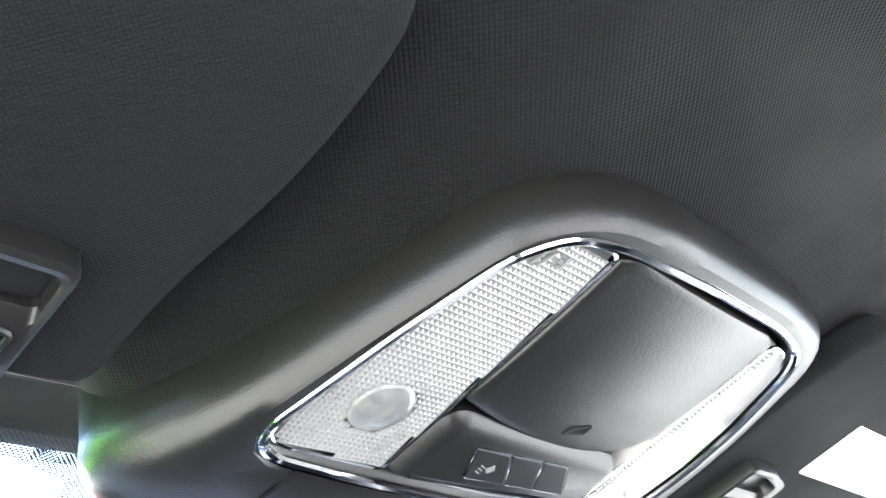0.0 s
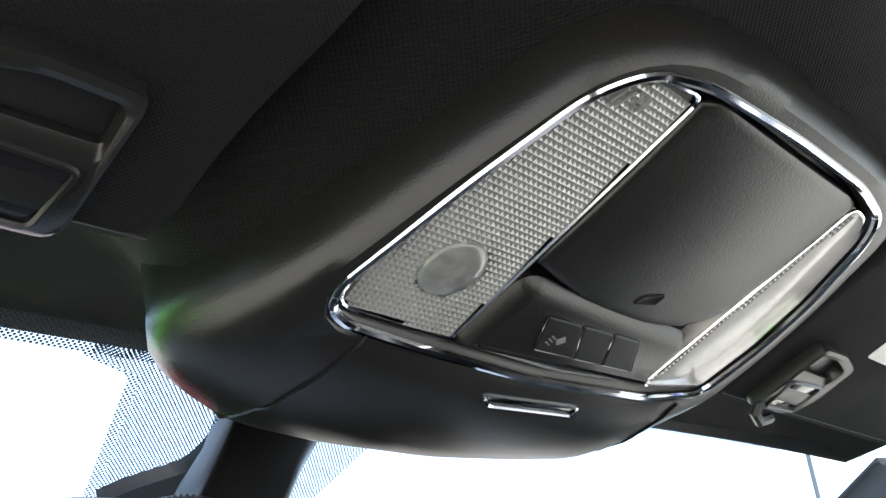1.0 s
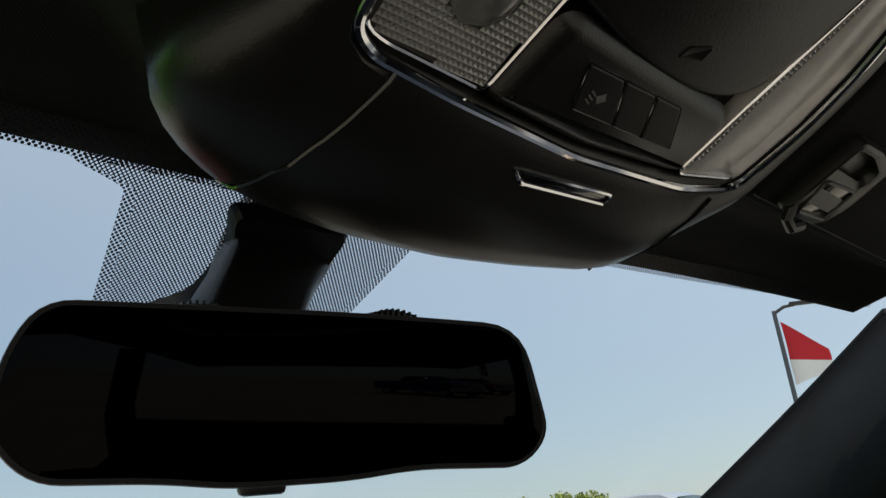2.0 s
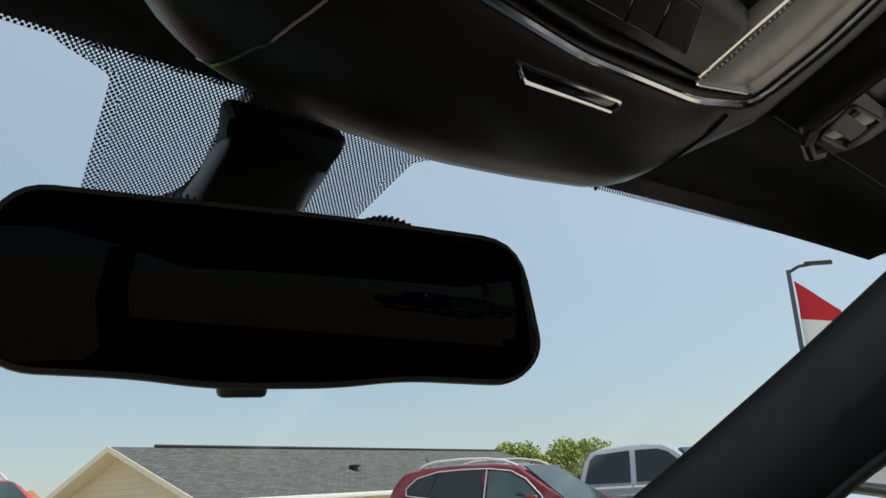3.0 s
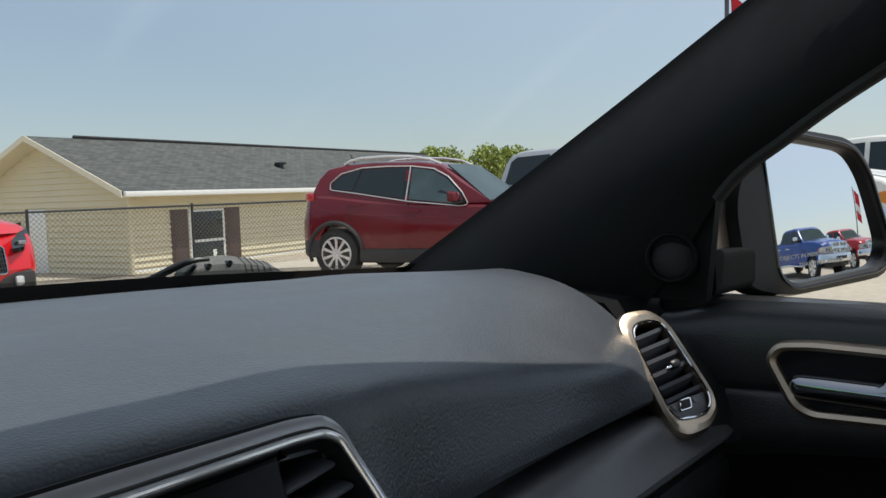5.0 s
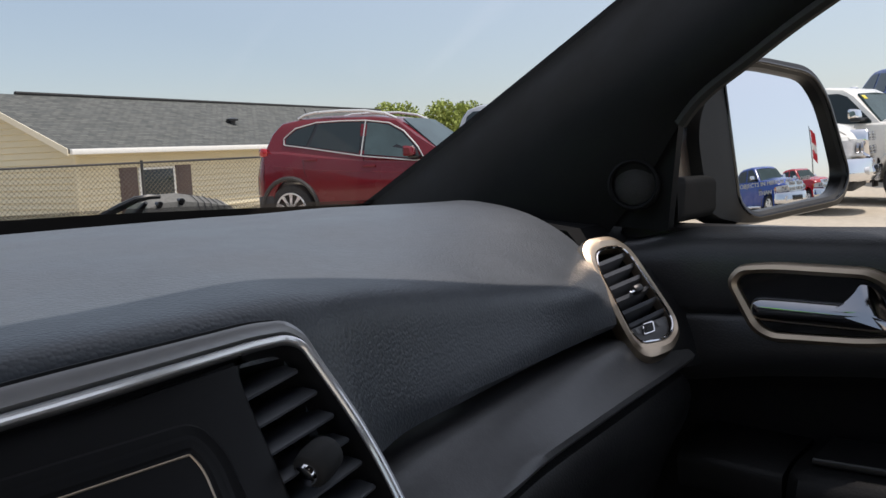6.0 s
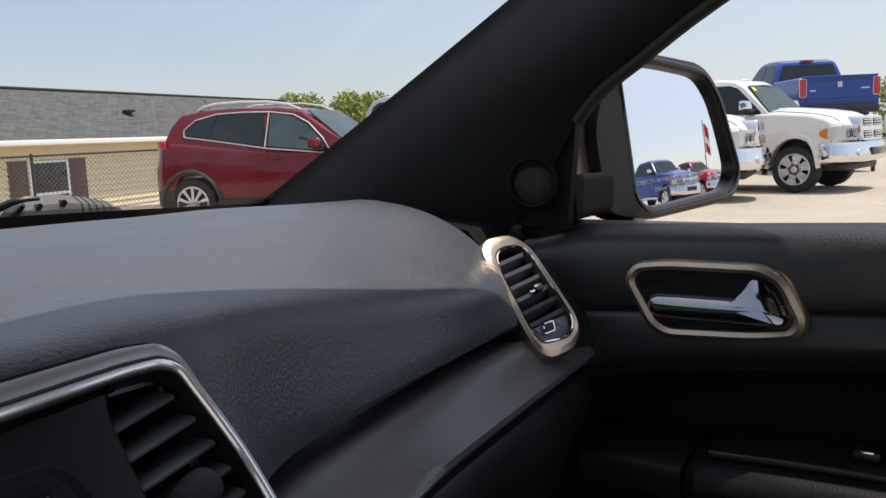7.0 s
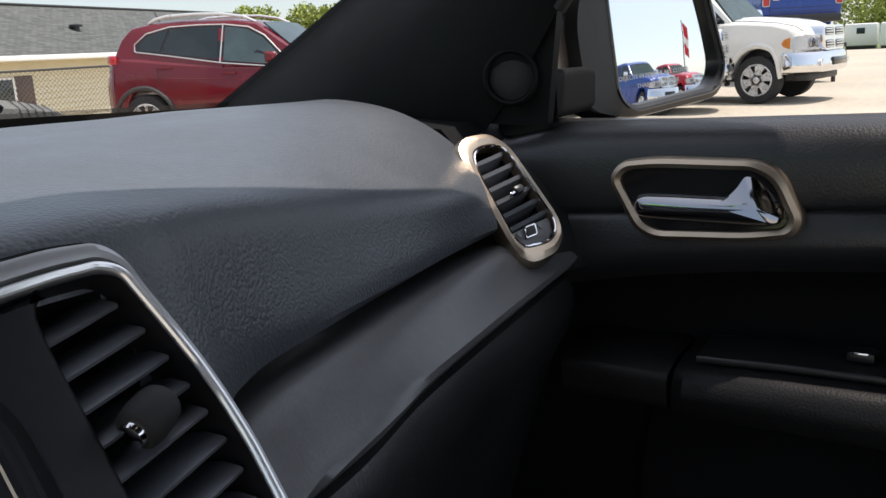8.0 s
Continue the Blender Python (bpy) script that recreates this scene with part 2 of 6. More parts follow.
def loft(rings, closed=True, cap=True, bm=None):
    """Skin over rings of equal length."""
    bm = bm or bmesh.new()
    rows = [[bm.verts.new(p) for p in r] for r in rings]
    n = len(rows[0])
    for a, b in zip(rows, rows[1:]):
        for i in range(n if closed else n - 1):
            j = (i + 1) % n
            bm.faces.new((a[i], a[j], b[j], b[i]))
    if cap and closed:
        bm.faces.new(rows[0])
        bm.faces.new(rows[-1])
    return bm


def surf(fn, us, vs, bm=None):
    return loft([[fn(u, v) for u in us] for v in vs], closed=False, cap=False, bm=bm)


def smooth01(t):
    t = min(1, max(0, t))
    return t * t * (3 - 2 * t)


def steps(a, b, n):
    return [a + (b - a) * i / n for i in range(n + 1)]


def box(c, s, bevel=0.0, m=None, bm=None, seg=2):
    bm = bm or bmesh.new()
    geo = bmesh.ops.create_cube(bm, size=1)["verts"]
    bmesh.ops.scale(bm, vec=s, verts=geo)
    if bevel:
        edges = list({e for v in geo for e in v.link_edges})
        geo = list({v for f in bmesh.ops.bevel(bm, geom=edges, offset=bevel, segments=seg, affect="EDGES", profile=0.5)["faces"] for v in f.verts} | {v for v in geo if v.is_valid})
    bmesh.ops.translate(bm, vec=c, verts=geo)
    if m is not None:
        bmesh.ops.transform(bm, matrix=m, verts=geo)
    return bm


def rpoly(pts, r, seg=5):
    """A closed polygon in 2D with rounded corners; r: one radius or one a corner."""
    out, n = [], len(pts)
    rs = r if isinstance(r, (list, tuple)) else [r] * n
    for i in range(n):
        p, a, b = Vector(pts[i]), Vector(pts[i - 1]), Vector(pts[(i + 1) % n])
        da, db = (a - p), (b - p)
        k = min(rs[i], da.length * 0.48, db.length * 0.48)
        p0, p1 = p + da.normalized() * k, p + db.normalized() * k
        for s in range(seg + 1):
            t = s / seg
            out.append(tuple((1 - t) ** 2 * p0 + 2 * t * (1 - t) * p + t * t * p1))
    return out


def polar(outline, centre, n):
    """The outline met by n rays from the centre."""
    c, out = Vector(centre), []
    m = len(outline)
    for k in range(n):
        a = 2 * math.pi * k / n
        d, best = Vector((math.cos(a), math.sin(a))), None
        for i in range(m):
            p, q = Vector(outline[i]) - c, Vector(outline[(i + 1) % m]) - c
            e = q - p
            den = d.x * e.y - d.y * e.x
            if abs(den) < 1e-12:
                continue
            t = (p.x * e.y - p.y * e.x) / den
            s = (p.x * d.y - p.y * d.x) / den
            if t > 0 and -1e-6 <= s <= 1 + 1e-6 and (best is None or t > best):
                best = t
        out.append(tuple(c + d * (best or 0.001)))
    return out


def place(m, pts, w=0.0):
    return [m @ Vector((p[0], p[1], w)) for p in pts]


def inset(pts, d):
    """The outline moved inwards by d (counter-clockwise or clockwise alike)."""
    n, out = len(pts), []
    area = sum(pts[i][0] * pts[(i + 1) % n][1] - pts[(i + 1) % n][0] * pts[i][1] for i in range(n))
    sg = 1 if area > 0 else -1
    for i in range(n):
        a, p, b = Vector(pts[i - 1]), Vector(pts[i]), Vector(pts[(i + 1) % n])
        t = (b - a)
        t = t.normalized() if t.length > 1e-9 else Vector((1, 0))
        out.append((p.x - sg * t.y * d, p.y + sg * t.x * d))
    return out


def plate(outline, m, w0, w1, bevel=0.002):
    """A slab with softened rims, between the heights w0 and w1 of the frame m."""
    s = 1 if w1 > w0 else -1
    return loft([place(m, outline, w0), place(m, outline, w1 - s * bevel), place(m, inset(outline, bevel * 0.4), w1 - s * bevel * 0.3), place(m, inset(outline, bevel), w1)])


def ring(outer, inner, m, w0, w1, crown=0.0):
    """A closed frame between two outlines of equal length, with a crowned face at w1."""
    mid = [(lerp(a[0], b[0], 0.5), lerp(a[1], b[1], 0.5)) for a, b in zip(outer, inner)]
    q1 = [(lerp(a[0], b[0], 0.12), lerp(a[1], b[1], 0.12)) for a, b in zip(outer, inner)]
    q2 = [(lerp(a[0], b[0], 0.88), lerp(a[1], b[1], 0.88)) for a, b in zip(outer, inner)]
    rows = [place(m, outer, w0), place(m, outer, lerp(w0, w1, 0.6)), place(m, q1, w1), place(m, mid, w1 + crown), place(m, q2, w1), place(m, inner, lerp(w0, w1, 0.6)), place(m, inner, w0)]
    bm = loft(rows + rows[:1], cap=False)
    bmesh.ops.remove_doubles(bm, verts=bm.verts, dist=1e-6)
    return bm


def tube(path, r, n=8, closed=False, bm=None, flat=1.0):
    """A round bar along a path; r: one radius or one a point."""
    pts = [Vector(p) for p in path]
    k = len(pts)
    rs = r if isinstance(r, (list, tuple)) else [r] * k
    rows, up = [], None
    for i, p in enumerate(pts):
        a = pts[i - 1] if (i or closed) else p
        b = pts[(i + 1) % k] if (i < k - 1 or closed) else p
        t = (b - a).normalized()
        if up is None:
            up = t.orthogonal().normalized()
        up = (up - t * up.dot(t)).normalized()
        side = t.cross(up)
        rows.append([p + (up * math.cos(2 * math.pi * j / n) * flat + side * math.sin(2 * math.pi * j / n)) * rs[i] for j in range(n)])
    if closed:
        bm = loft(rows + rows[:1], cap=False, bm=bm)
        bmesh.ops.remove_doubles(bm, verts=bm.verts, dist=1e-7)
        return bm
    return loft(rows, bm=bm)


def frame_of(o, u, n):
    """A frame with its x along u and its z along n."""
    n = Vector(n).normalized()
    u = Vector(u)
    u = (u - n * u.dot(n)).normalized()
    v = n.cross(u)
    m = Matrix((u, v, n)).transposed().to_4x4()
    m.translation = Vector(o)
    return m


def disc(c, r, n=24):
    return [(c[0] + r * math.cos(2 * math.pi * i / n), c[1] + r * math.sin(2 * math.pi * i / n)) for i in range(n)]


# ---- cabin shell ----
def ws(x, k):
    """The windscreen: x across, k from its foot (0) to the header (1)."""
    return Vector((x, lerp(1.36 - 0.47 * x * x, 0.42 - 0.08 * x * x, k), 1.085 + 0.46 * k + 0.025 * k * (1 - k)))


windscreen = solo("window_1", surf(lambda x, k: ws(x, k), steps(-0.84, 0.84, 28), steps(-0.02, 1.03, 16)), M_SCREEN, "clear laminated windscreen glass with light smears", "windscreen", kind="structure")
windscreen.visible_shadow = False


def frit(name, fn, us, vs, material, scale_u, scale_v, label):
    bm = surf(fn, us, vs)
    uv = bm.loops.layers.uv.new("UVMap")
    bm.verts.index_update()
    nu = len(us)
    for f in bm.faces:
        for lp in f.loops:
            i = lp.vert.index
            lp[uv].uv = (lp.vert.co.x if scale_u is None else us[i % nu] * scale_u, vs[i // nu] * scale_v)
    ob = solo(name, bm, material, label, "glass print", kind="structure")
    ob.visible_shadow = False
    return ob


def on_glass(x, k):
    p = ws(x, k)
    return p + Vector((0, -0.003, -0.005))


frit("trim_frit_top", lambda u, v: on_glass(u, v), steps(-0.77, 0.77, 24), [1.007, 1.03], M_FRIT_EDGE, 1, 0.84, "black dotted print along the windscreen header")
def band_top(x):
    return table(abs(x), [0.0, 0.4, 0.74], [0.072, 0.062, 0.042])


frit("trim_frit_foot", lambda u, v: on_glass(u, band_top(u) + v), steps(-0.77, 0.77, 24), [-0.001, 0.013], M_FRIT_EDGE, 1, 0.84, "black dotted print along the windscreen foot")
solo("trim_frit_band", surf(lambda u, v: on_glass(u, lerp(-0.03, band_top(u), v)), steps(-0.77, 0.77, 24), [0, 0.4, 1]), M_HOUSING, "solid black print along the windscreen foot", "glass print", kind="structure").visible_shadow = False


def field_left(v):
    return -0.113 - 0.15 * (v - 0.80) - 0.035 * smooth01((v - 0.990) / 0.018)


def field_right(v):
    return 0.065 + 0.16 * (v - 0.88) + 0.04 * smooth01((v - 0.985) / 0.025)


VF = steps(0.80, 0.98, 6) + steps(0.984, 1.02, 10)
frit("trim_frit_mount", lambda u, v: on_glass(lerp(field_left(v) + 0.008, field_right(v) - 0.008, u), v), steps(0, 1, 8), VF, M_FRIT, None, 0.84, "black print with clear dots round the mirror mount")
frit("trim_frit_mount_left", lambda u, v: on_glass(lerp(field_left(v), field_left(v) + 0.008, u), v), [0, 1], VF, M_FRIT_EDGE, None, 0.84, "fading dotted rim of the print")
frit("trim_frit_mount_right", lambda u, v: on_glass(lerp(field_right(v) - 0.008, field_right(v), u), v), [0, 1], VF, M_FRIT_EDGE, None, 0.84, "fading dotted rim of the print")
def glass_edge(k):
    """How far out the pillar trim meets the glass."""
    return curve(k, [0, 0.15, 0.4, 0.6, 0.8, 1.0], [0.740, 0.758, 0.783, 0.801, 0.814, 0.818])


frit("trim_frit_side", lambda u, v: on_glass(glass_edge(v) + lerp(-0.010, 0.006, u), v), [0, 1], steps(0.0, 1.0, 12), M_FRIT_EDGE, 0.020, 1.05, "black dotted print along the pillar")


# headliner: falls to the windscreen header in front
CON = Matrix(((0.9975, -0.0611, -0.0368, 0.0016), (0.0703, 0.9276, 0.3670, 0.1850), (0.0118, -0.3687, 0.9295, 1.5007), (0, 0, 0, 1)))
CON_INV = CON.inverted()


def liner(x, y):
    base = table(y, [-1.4, -0.6, -0.25, 0.02, 0.2, 0.33, 0.425], [1.59, 1.635, 1.635, 1.612, 1.588, 1.573, 1.555])
    n = CON.col[2]
    o = CON.translation
    q = CON_INV @ Vector((x, y, o.z - (n.x * (x - o.x) + n.y * (y - o.y)) / n.z))
    near = math.exp(-(q.x / 0.19) ** 4)
    w = lerp(0.044, 0.022, math.exp(-(q.x / 0.20) ** 8) * smooth01((q.y + 0.32) / 0.12))
    hug = o.z - (n.x * (x - o.x) + n.y * (y - o.y)) / n.z + w / n.z
    m = max(smooth01((q.y - 0.005 - 0.105 * near) / 0.13), smooth01((-q.y - 0.20) / 0.16), smooth01((abs(x) - 0.60) / 0.12))
    return Vector((x, y - 0.08 * x * x * (1 if y > 0.2 else 0.3), lerp(hug, base, m) - 0.10 * max(0, abs(x) - 0.35) ** 2))


roof = solo("ceiling", surf(lambda x, y: liner(x * (1 + 0.08 * smooth01((y - 0.26) / 0.10)), y), steps(-0.70, 0.70, 84), steps(-1.4, -0.2, 20)[:-1] + steps(-0.2, 0.425, 60)), M_LINER, "dark grey woven cloth headliner", "ceiling", kind="structure")
roof.modifiers.new("thick", "SOLIDIFY").thickness = 0.03
roof.modifiers["thick"].offset = 1.0
solo("trim_header", tube([Vector((x, 0.420 - 0.08 * x * x, 1.566 - 0.10 * max(0, abs(x) - 0.35) ** 2)) for x in steps(-0.76, 0.76, 20)], 0.009, 8), M_BLACK, "black header trim above the windscreen", "trim", kind="structure")

# plain walls that close the cabin behind and to the driver's side
# rear wall is unseen, set close and low to shape the cabin light
solo("wall_rear", box((0, -0.87, 0.71), (1.66, 0.04, 0.62)), M_BLACK, "unseen dark wall closing the rear of the cabin", "wall", kind="structure")
solo("floor", box((0, 0.4, 0.42), (1.6, 2.6, 0.04)), M_BLACK, "dark carpeted cabin floor", "floor", kind="structure")
solo("wall_left", box((-0.77, 0.25, 0.50), (0.06, 2.0, 0.12), 0.01), M_BLACK, "black sill under the open driver's door", "sill", kind="structure")
solo("wall_left_front", box((-0.77, 0.98, 0.76), (0.06, 0.5, 0.64), 0.01), M_BLACK, "dark kick panel beside the driver's footwell", "wall", kind="structure")
# unseen side walls behind the doors, kept narrow to let light in
solo("wall_right", box((0.79, -0.81, 1.02), (0.05, 0.14, 1.24)), M_TRIM, "dark lining behind the passenger door", "wall", kind="structure")
solo("wall_left_rear", box((-0.79, -0.81, 1.02), (0.05, 0.14, 1.24)), M_TRIM, "dark lining behind the driver's door", "wall", kind="structure")
solo("wall_front", box((0, 1.0, 0.74), (1.6, 0.05, 0.6)), M_BLACK, "dark bulkhead under the dashboard", "wall", kind="structure")


# ---- A pillars ----
PILLAR_K = [0, 0.12, 0.35, 0.5, 0.62, 0.8, 1.0]


def pillar_back(k):
    """The edge of the pillar trim along the door opening."""
    return Vector((curve(k, [0, 0.5, 1.0], [0.735, 0.722, 0.69]), curve(k, PILLAR_K, [0.66, 0.60, 0.53, 0.465, 0.395, 0.235, 0.02]), curve(k, PILLAR_K, [1.05, 1.12, 1.217, 1.262, 1.305, 1.388, 1.478])))


def pillar(sign, name):
    rows = []
    for k in steps(0, 1, 24):
        p, q = ws(glass_edge(k), k) + Vector((0, -0.006, -0.008)), pillar_back(k)
        row = []
        for s in steps(0, 1, 10):
            r = p.lerp(q, s) + Vector((-0.035, -0.01, -0.012)) * math.sin(math.pi * s) ** 0.8
            row.append(Vector((r.x * sign, r.y, r.z)))
        row += [Vector((q.x * sign + 0.012 * sign, q.y + 0.004, q.z + 0.004)), Vector((0.84 * sign, lerp(p.y, q.y, 0.4), lerp(p.z, q.z, 0.4) + 0.01)), Vector((p.x * sign + 0.012 * sign, p.y + 0.01, p.z + 0.012))]
        rows.append(row)
    return solo(name, loft(rows), M_TRIM, "black plastic windscreen pillar trim", "pillar", kind="structure")


solo("trim_seal", tube([pillar_back(k) + Vector((0.002, 0, 0)) for k in steps(0.3, 1, 24)], 0.0075, 8), M_RUBBER, "rubber door seal along the pillar", "seal", kind="structure")
pillar(1, "trim_pillar_right")
pillar(-1, "trim_pillar_left")

# ---- overhead console ----
console = thing("overhead_console", CON @ Vector((0, 0, 0.05)), "dark grey plastic overhead console with reading lamps and sunglasses bin", "overhead console")
RING = rpoly([(-0.160, -0.012), (-0.157, 0.002), (-0.143, 0.0095), (-0.094, 0.0140), (-0.003, 0.0185), (0.095, 0.0125), (0.139, -0.002), (0.1405, -0.05), (0.134, -0.09), (0.117, -0.140), (0.102, -0.156), (0.063, -0.1625), (-0.014, -0.162), (-0.083, -0.158), (-0.113, -0.150), (-0.1305, -0.130), (-0.146, -0.075)], 0.012, 4)
BODY = rpoly([(-0.207, 0.056), (-0.195, 0.080), (-0.172, 0.100), (-0.138, 0.117), (-0.077, 0.126), (0, 0.128), (0.068, 0.121), (0.134, 0.110), (0.152, 0.092), (0.176, 0.010), (0.166, -0.08), (0.146, -0.152), (0.122, -0.175), (0.06, -0.182), (-0.06, -0.180), (-0.106, -0.172), (-0.136, -0.146), (-0.155, -0.092), (-0.178, -0.021), (-0.198, 0.030)], 0.014, 3)
NP = 96
cen = (0, -0.07)
pr, pb = polar(RING, cen, NP), polar(BODY, cen, NP)


def between(k):
    return [(lerp(a[0], b[0], k), lerp(a[1], b[1], k)) for a, b in zip(pr, pb)]


def rolled(k, f, extra=0.0):
    """The underside at the share k of the way out, risen by the share f of the edge's height there."""
    return [CON @ Vector((p[0], p[1], f * (0.015 + 0.032 * (p[1] + 0.18)) + extra)) for p in between(k)]


part("body", loft([place(CON, inset(pr, 0.004), 0.006), rolled(0, 0, 0.001), rolled(0.10, 0, -0.003), rolled(0.40, 0.05, -0.004), rolled(0.68, 0.22, -0.003), rolled(0.85, 0.48, -0.001), rolled(0.95, 0.78), rolled(1.0, 1.15), rolled(0.99, 1.3, 0.006), rolled(0.96, 1.3, 0.07)], cap=False), M_CONSOLE, console)
part("bezel", tube(place(CON, RING, -0.002), 0.0026, 8, closed=True), M_CHROME, console, "chrome ring round the console")
part("backing", plate(inset(RING, 0.002), CON, 0.02, 0.012, 0.001), M_BLACK, console)


def lens(name, out, bulb, keep, marks, label):
    """A lamp lens: a clear plate with rows of small pressed pits, kept off the smooth bulb window."""
    out = rpoly(out, 0.006, 3)
    ob = part(name, plate(out, CON, 0.012, 0.0042 if bulb else 0.0016, 0.0006), M_LENS if bulb else M_SKYLENS, console, label)
    poly = [Vector(p) for p in inset(out, 0.0025)]
    def inside(p):
        c = False
        for i in range(len(poly)):
            a, b = poly[i], poly[i - 1]
            if (a.y > p.y) != (b.y > p.y) and p.x < (b.x - a.x) * (p.y - a.y) / (b.y - a.y) + a.x:
                c = not c
        return c
    bm, s = bmesh.new(), 0.0031
    for i in range(-55, 55):
        for j in range(-52, 10):
            c = Vector((i * s + j * s * 0.05, j * s))
            if inside(c) and keep(c) and (bulb is None or (c - bulb).length > 0.0165):
                q = [bm.verts.new(CON @ Vector((c.x + dx * s * 0.5, c.y + dy * s * 0.5, 0.0008))) for dx, dy in ((-1, -1), (1, -1), (1, 1), (-1, 1))]
                t = bm.verts.new(CON @ Vector((c.x, c.y, 0.0019)))
                for a in range(4):
                    bm.faces.new((q[a], q[(a + 1) % 4], t))
    tagged(part("prism_field", bm, M_LENS, ob, smooth=False), kind="stuff")
    if bulb is not None:
        part("bulb_window", loft([place(CON, disc(bulb, r), w) for r, w in ((0.0170, 0.0030), (0.0164, 0.0008), (0.0150, -0.0006), (0.0115, -0.0020), (0.007, -0.0029), (0.003, -0.0032), (0.0005, -0.0033))]), M_BULBGLASS, ob, "smooth round bulb window")
    part("lens_rim", tube(place(CON, out, 0.0012), 0.0010, 5, closed=True), M_CHROME, ob)
    if marks:
        for k, (w, h) in enumerate(((0.0075, 0.0016), (0.0016, 0.0075))):
            part("reading_mark", box((0, 0, 0), (w, h, 0.001), m=CON @ pose(marks[0], marks[1], 0.0002 - 0.0002 * k)), M_INK, ob)
        for k in range(3):
            part("reading_mark", box((0, 0, 0), (0.0014, 0.010 - 0.002 * k, 0.001), m=CON @ pose(marks[0] - 0.010 - 0.0042 * k, marks[1] + 0.002, 0.0002, 0, 0, 18)), M_INK, ob)
    return ob


lens("reading_lens", [(-0.1555, -0.012), (-0.152, 0.001), (-0.140, 0.0045), (-0.0795, 0.007), (-0.0768, -0.152), (-0.108, -0.148), (-0.127, -0.130), (-0.142, -0.075)], Vector((-0.1135, -0.033)), lambda c: True, (-0.1015, -0.137), "clear prismatic reading lamp lens")
# right lens: smooth outer strip, coloured paler to stand for reflected sky
lens("reading_lens", [(0.0825, -0.152), (0.100, -0.150), (0.1135, -0.138), (0.130, -0.09), (0.1365, -0.05), (0.135, -0.006), (0.0840, 0.006)], None, lambda c: c.x < 0.0895, None, "clear reading lamp lens with a dotted inner edge")
# sunglasses bin lid: a shallow dome
bin_out = rpoly([(-0.0752, -0.1555), (0.0808, -0.1555), (0.0812, -0.066), (0.067, -0.0455), (0.0305, -0.038), (-0.0228, -0.0395), (-0.0755, -0.050)], [0.006, 0.006, 0.012, 0.012, 0.02, 0.02, 0.006], 5)


def lid_w(x, y):
    """The bin lid's gentle crown."""
    return 0.003 - 0.0085 * (1 - (x / 0.105) ** 2) * (1 - ((y + 0.105) / 0.085) ** 2)


pbin = polar(bin_out, (0, -0.1), 64)
part("bin_lid", loft([place(CON, pbin, 0.012)] + [[CON @ Vector((x, y, lid_w(x, y) + e)) for x, y in [(lerp(p[0], 0, k), lerp(p[1], -0.1, k)) for p in pbin]] for k, e in ((0, 0.0022), (0.015, 0.0006), (0.04, 0.0), (0.10, 0), (0.2, 0), (0.35, 0), (0.5, 0), (0.7, 0), (0.85, 0), (0.97, 0))]), M_CONSOLE, console)
slit = rpoly([(0.0005, -0.0498), (0.0012, -0.0568), (0.0138, -0.0628), (0.0155, -0.0540)], 0.0016, 4)
part("sensor", loft([[CON @ Vector((x, y, lid_w(x, y) + e)) for x, y in inset(slit, d)] for d, e in ((0, 0.004), (0, -0.0004), (0.0004, -0.0008), (0.0012, -0.0004))]), M_HOUSING, console, "small black microphone slot")
pod = rpoly([(-0.0745, -0.044), (0.0795, -0.040), (0.0815, 0.006), (0.0, 0.0125), (-0.0765, 0.009)], [0.014, 0.014, 0.006, 0.01, 0.006], 5)
part("switch_pod", loft([place(CON, pod, 0.012), place(CON, pod, 0.003), place(CON, inset(pod, 0.004), -0.002), place(CON, inset(pod, 0.009), -0.0045)]), M_CONSOLE, console)
SWITCH_TOP, SWITCH_FOOT = (-0.0472, -0.0197, 0.0066, 0.0300), (-0.0352, -0.0022, 0.0222, 0.0507)
for i in range(3):
    b_out = rpoly([(SWITCH_TOP[i] + 0.0006, -0.0287 - i * 0.0006), (SWITCH_TOP[i + 1] - 0.0006, -0.0293 - i * 0.0006), (SWITCH_FOOT[i + 1] - 0.0006, -0.0066 - i * 0.0006), (SWITCH_FOOT[i] + 0.0006, -0.0058 - i * 0.0006)], 0.002, 3)
    sw = part("switch", plate(b_out, CON, -0.002, -0.0058, 0.0010), M_CONSOLE, console, smooth=False)
    part("switch_gap", tube(place(CON, b_out, -0.0047), 0.0008, 4, closed=True), M_GLOSSBLACK, sw)
    if i == 0:
        for k in range(3):
            part("symbol", box((0, 0, 0), (0.0045, 0.0008, 0.0005), m=CON @ pose(-0.031, -0.0125 - 0.0024 * k, -0.0059, 0, 0, 20)), M_INK, sw)
        part("symbol", box((0, 0, 0), (0.0045, 0.0050, 0.0005), m=CON @ pose(-0.0245, -0.0165, -0.0060, 0, 0, 45)), M_INK, sw)
slot_out = rpoly([(-0.0320, 0.0360), (0.0460, 0.0310), (0.0480, 0.0385), (-0.0210, 0.0425)], 0.003, 4)
slot = part("slot", plate(slot_out, CON, 0.004, -0.0035, 0.0006), M_GLOSSBLACK, console, "slot with a chrome rim")
part("slot_rim", tube(place(CON, slot_out, -0.0038), 0.0011, 5, closed=True), M_CHROME, slot)
PROFILE = ((0, 0.10, 0.40, 0.68, 0.85, 0.95, 1.0), (0, 0, 0.05, 0.22, 0.48, 0.78, 1.15), (0.001, -0.003, -0.004, -0.003, -0.001, 0, 0))


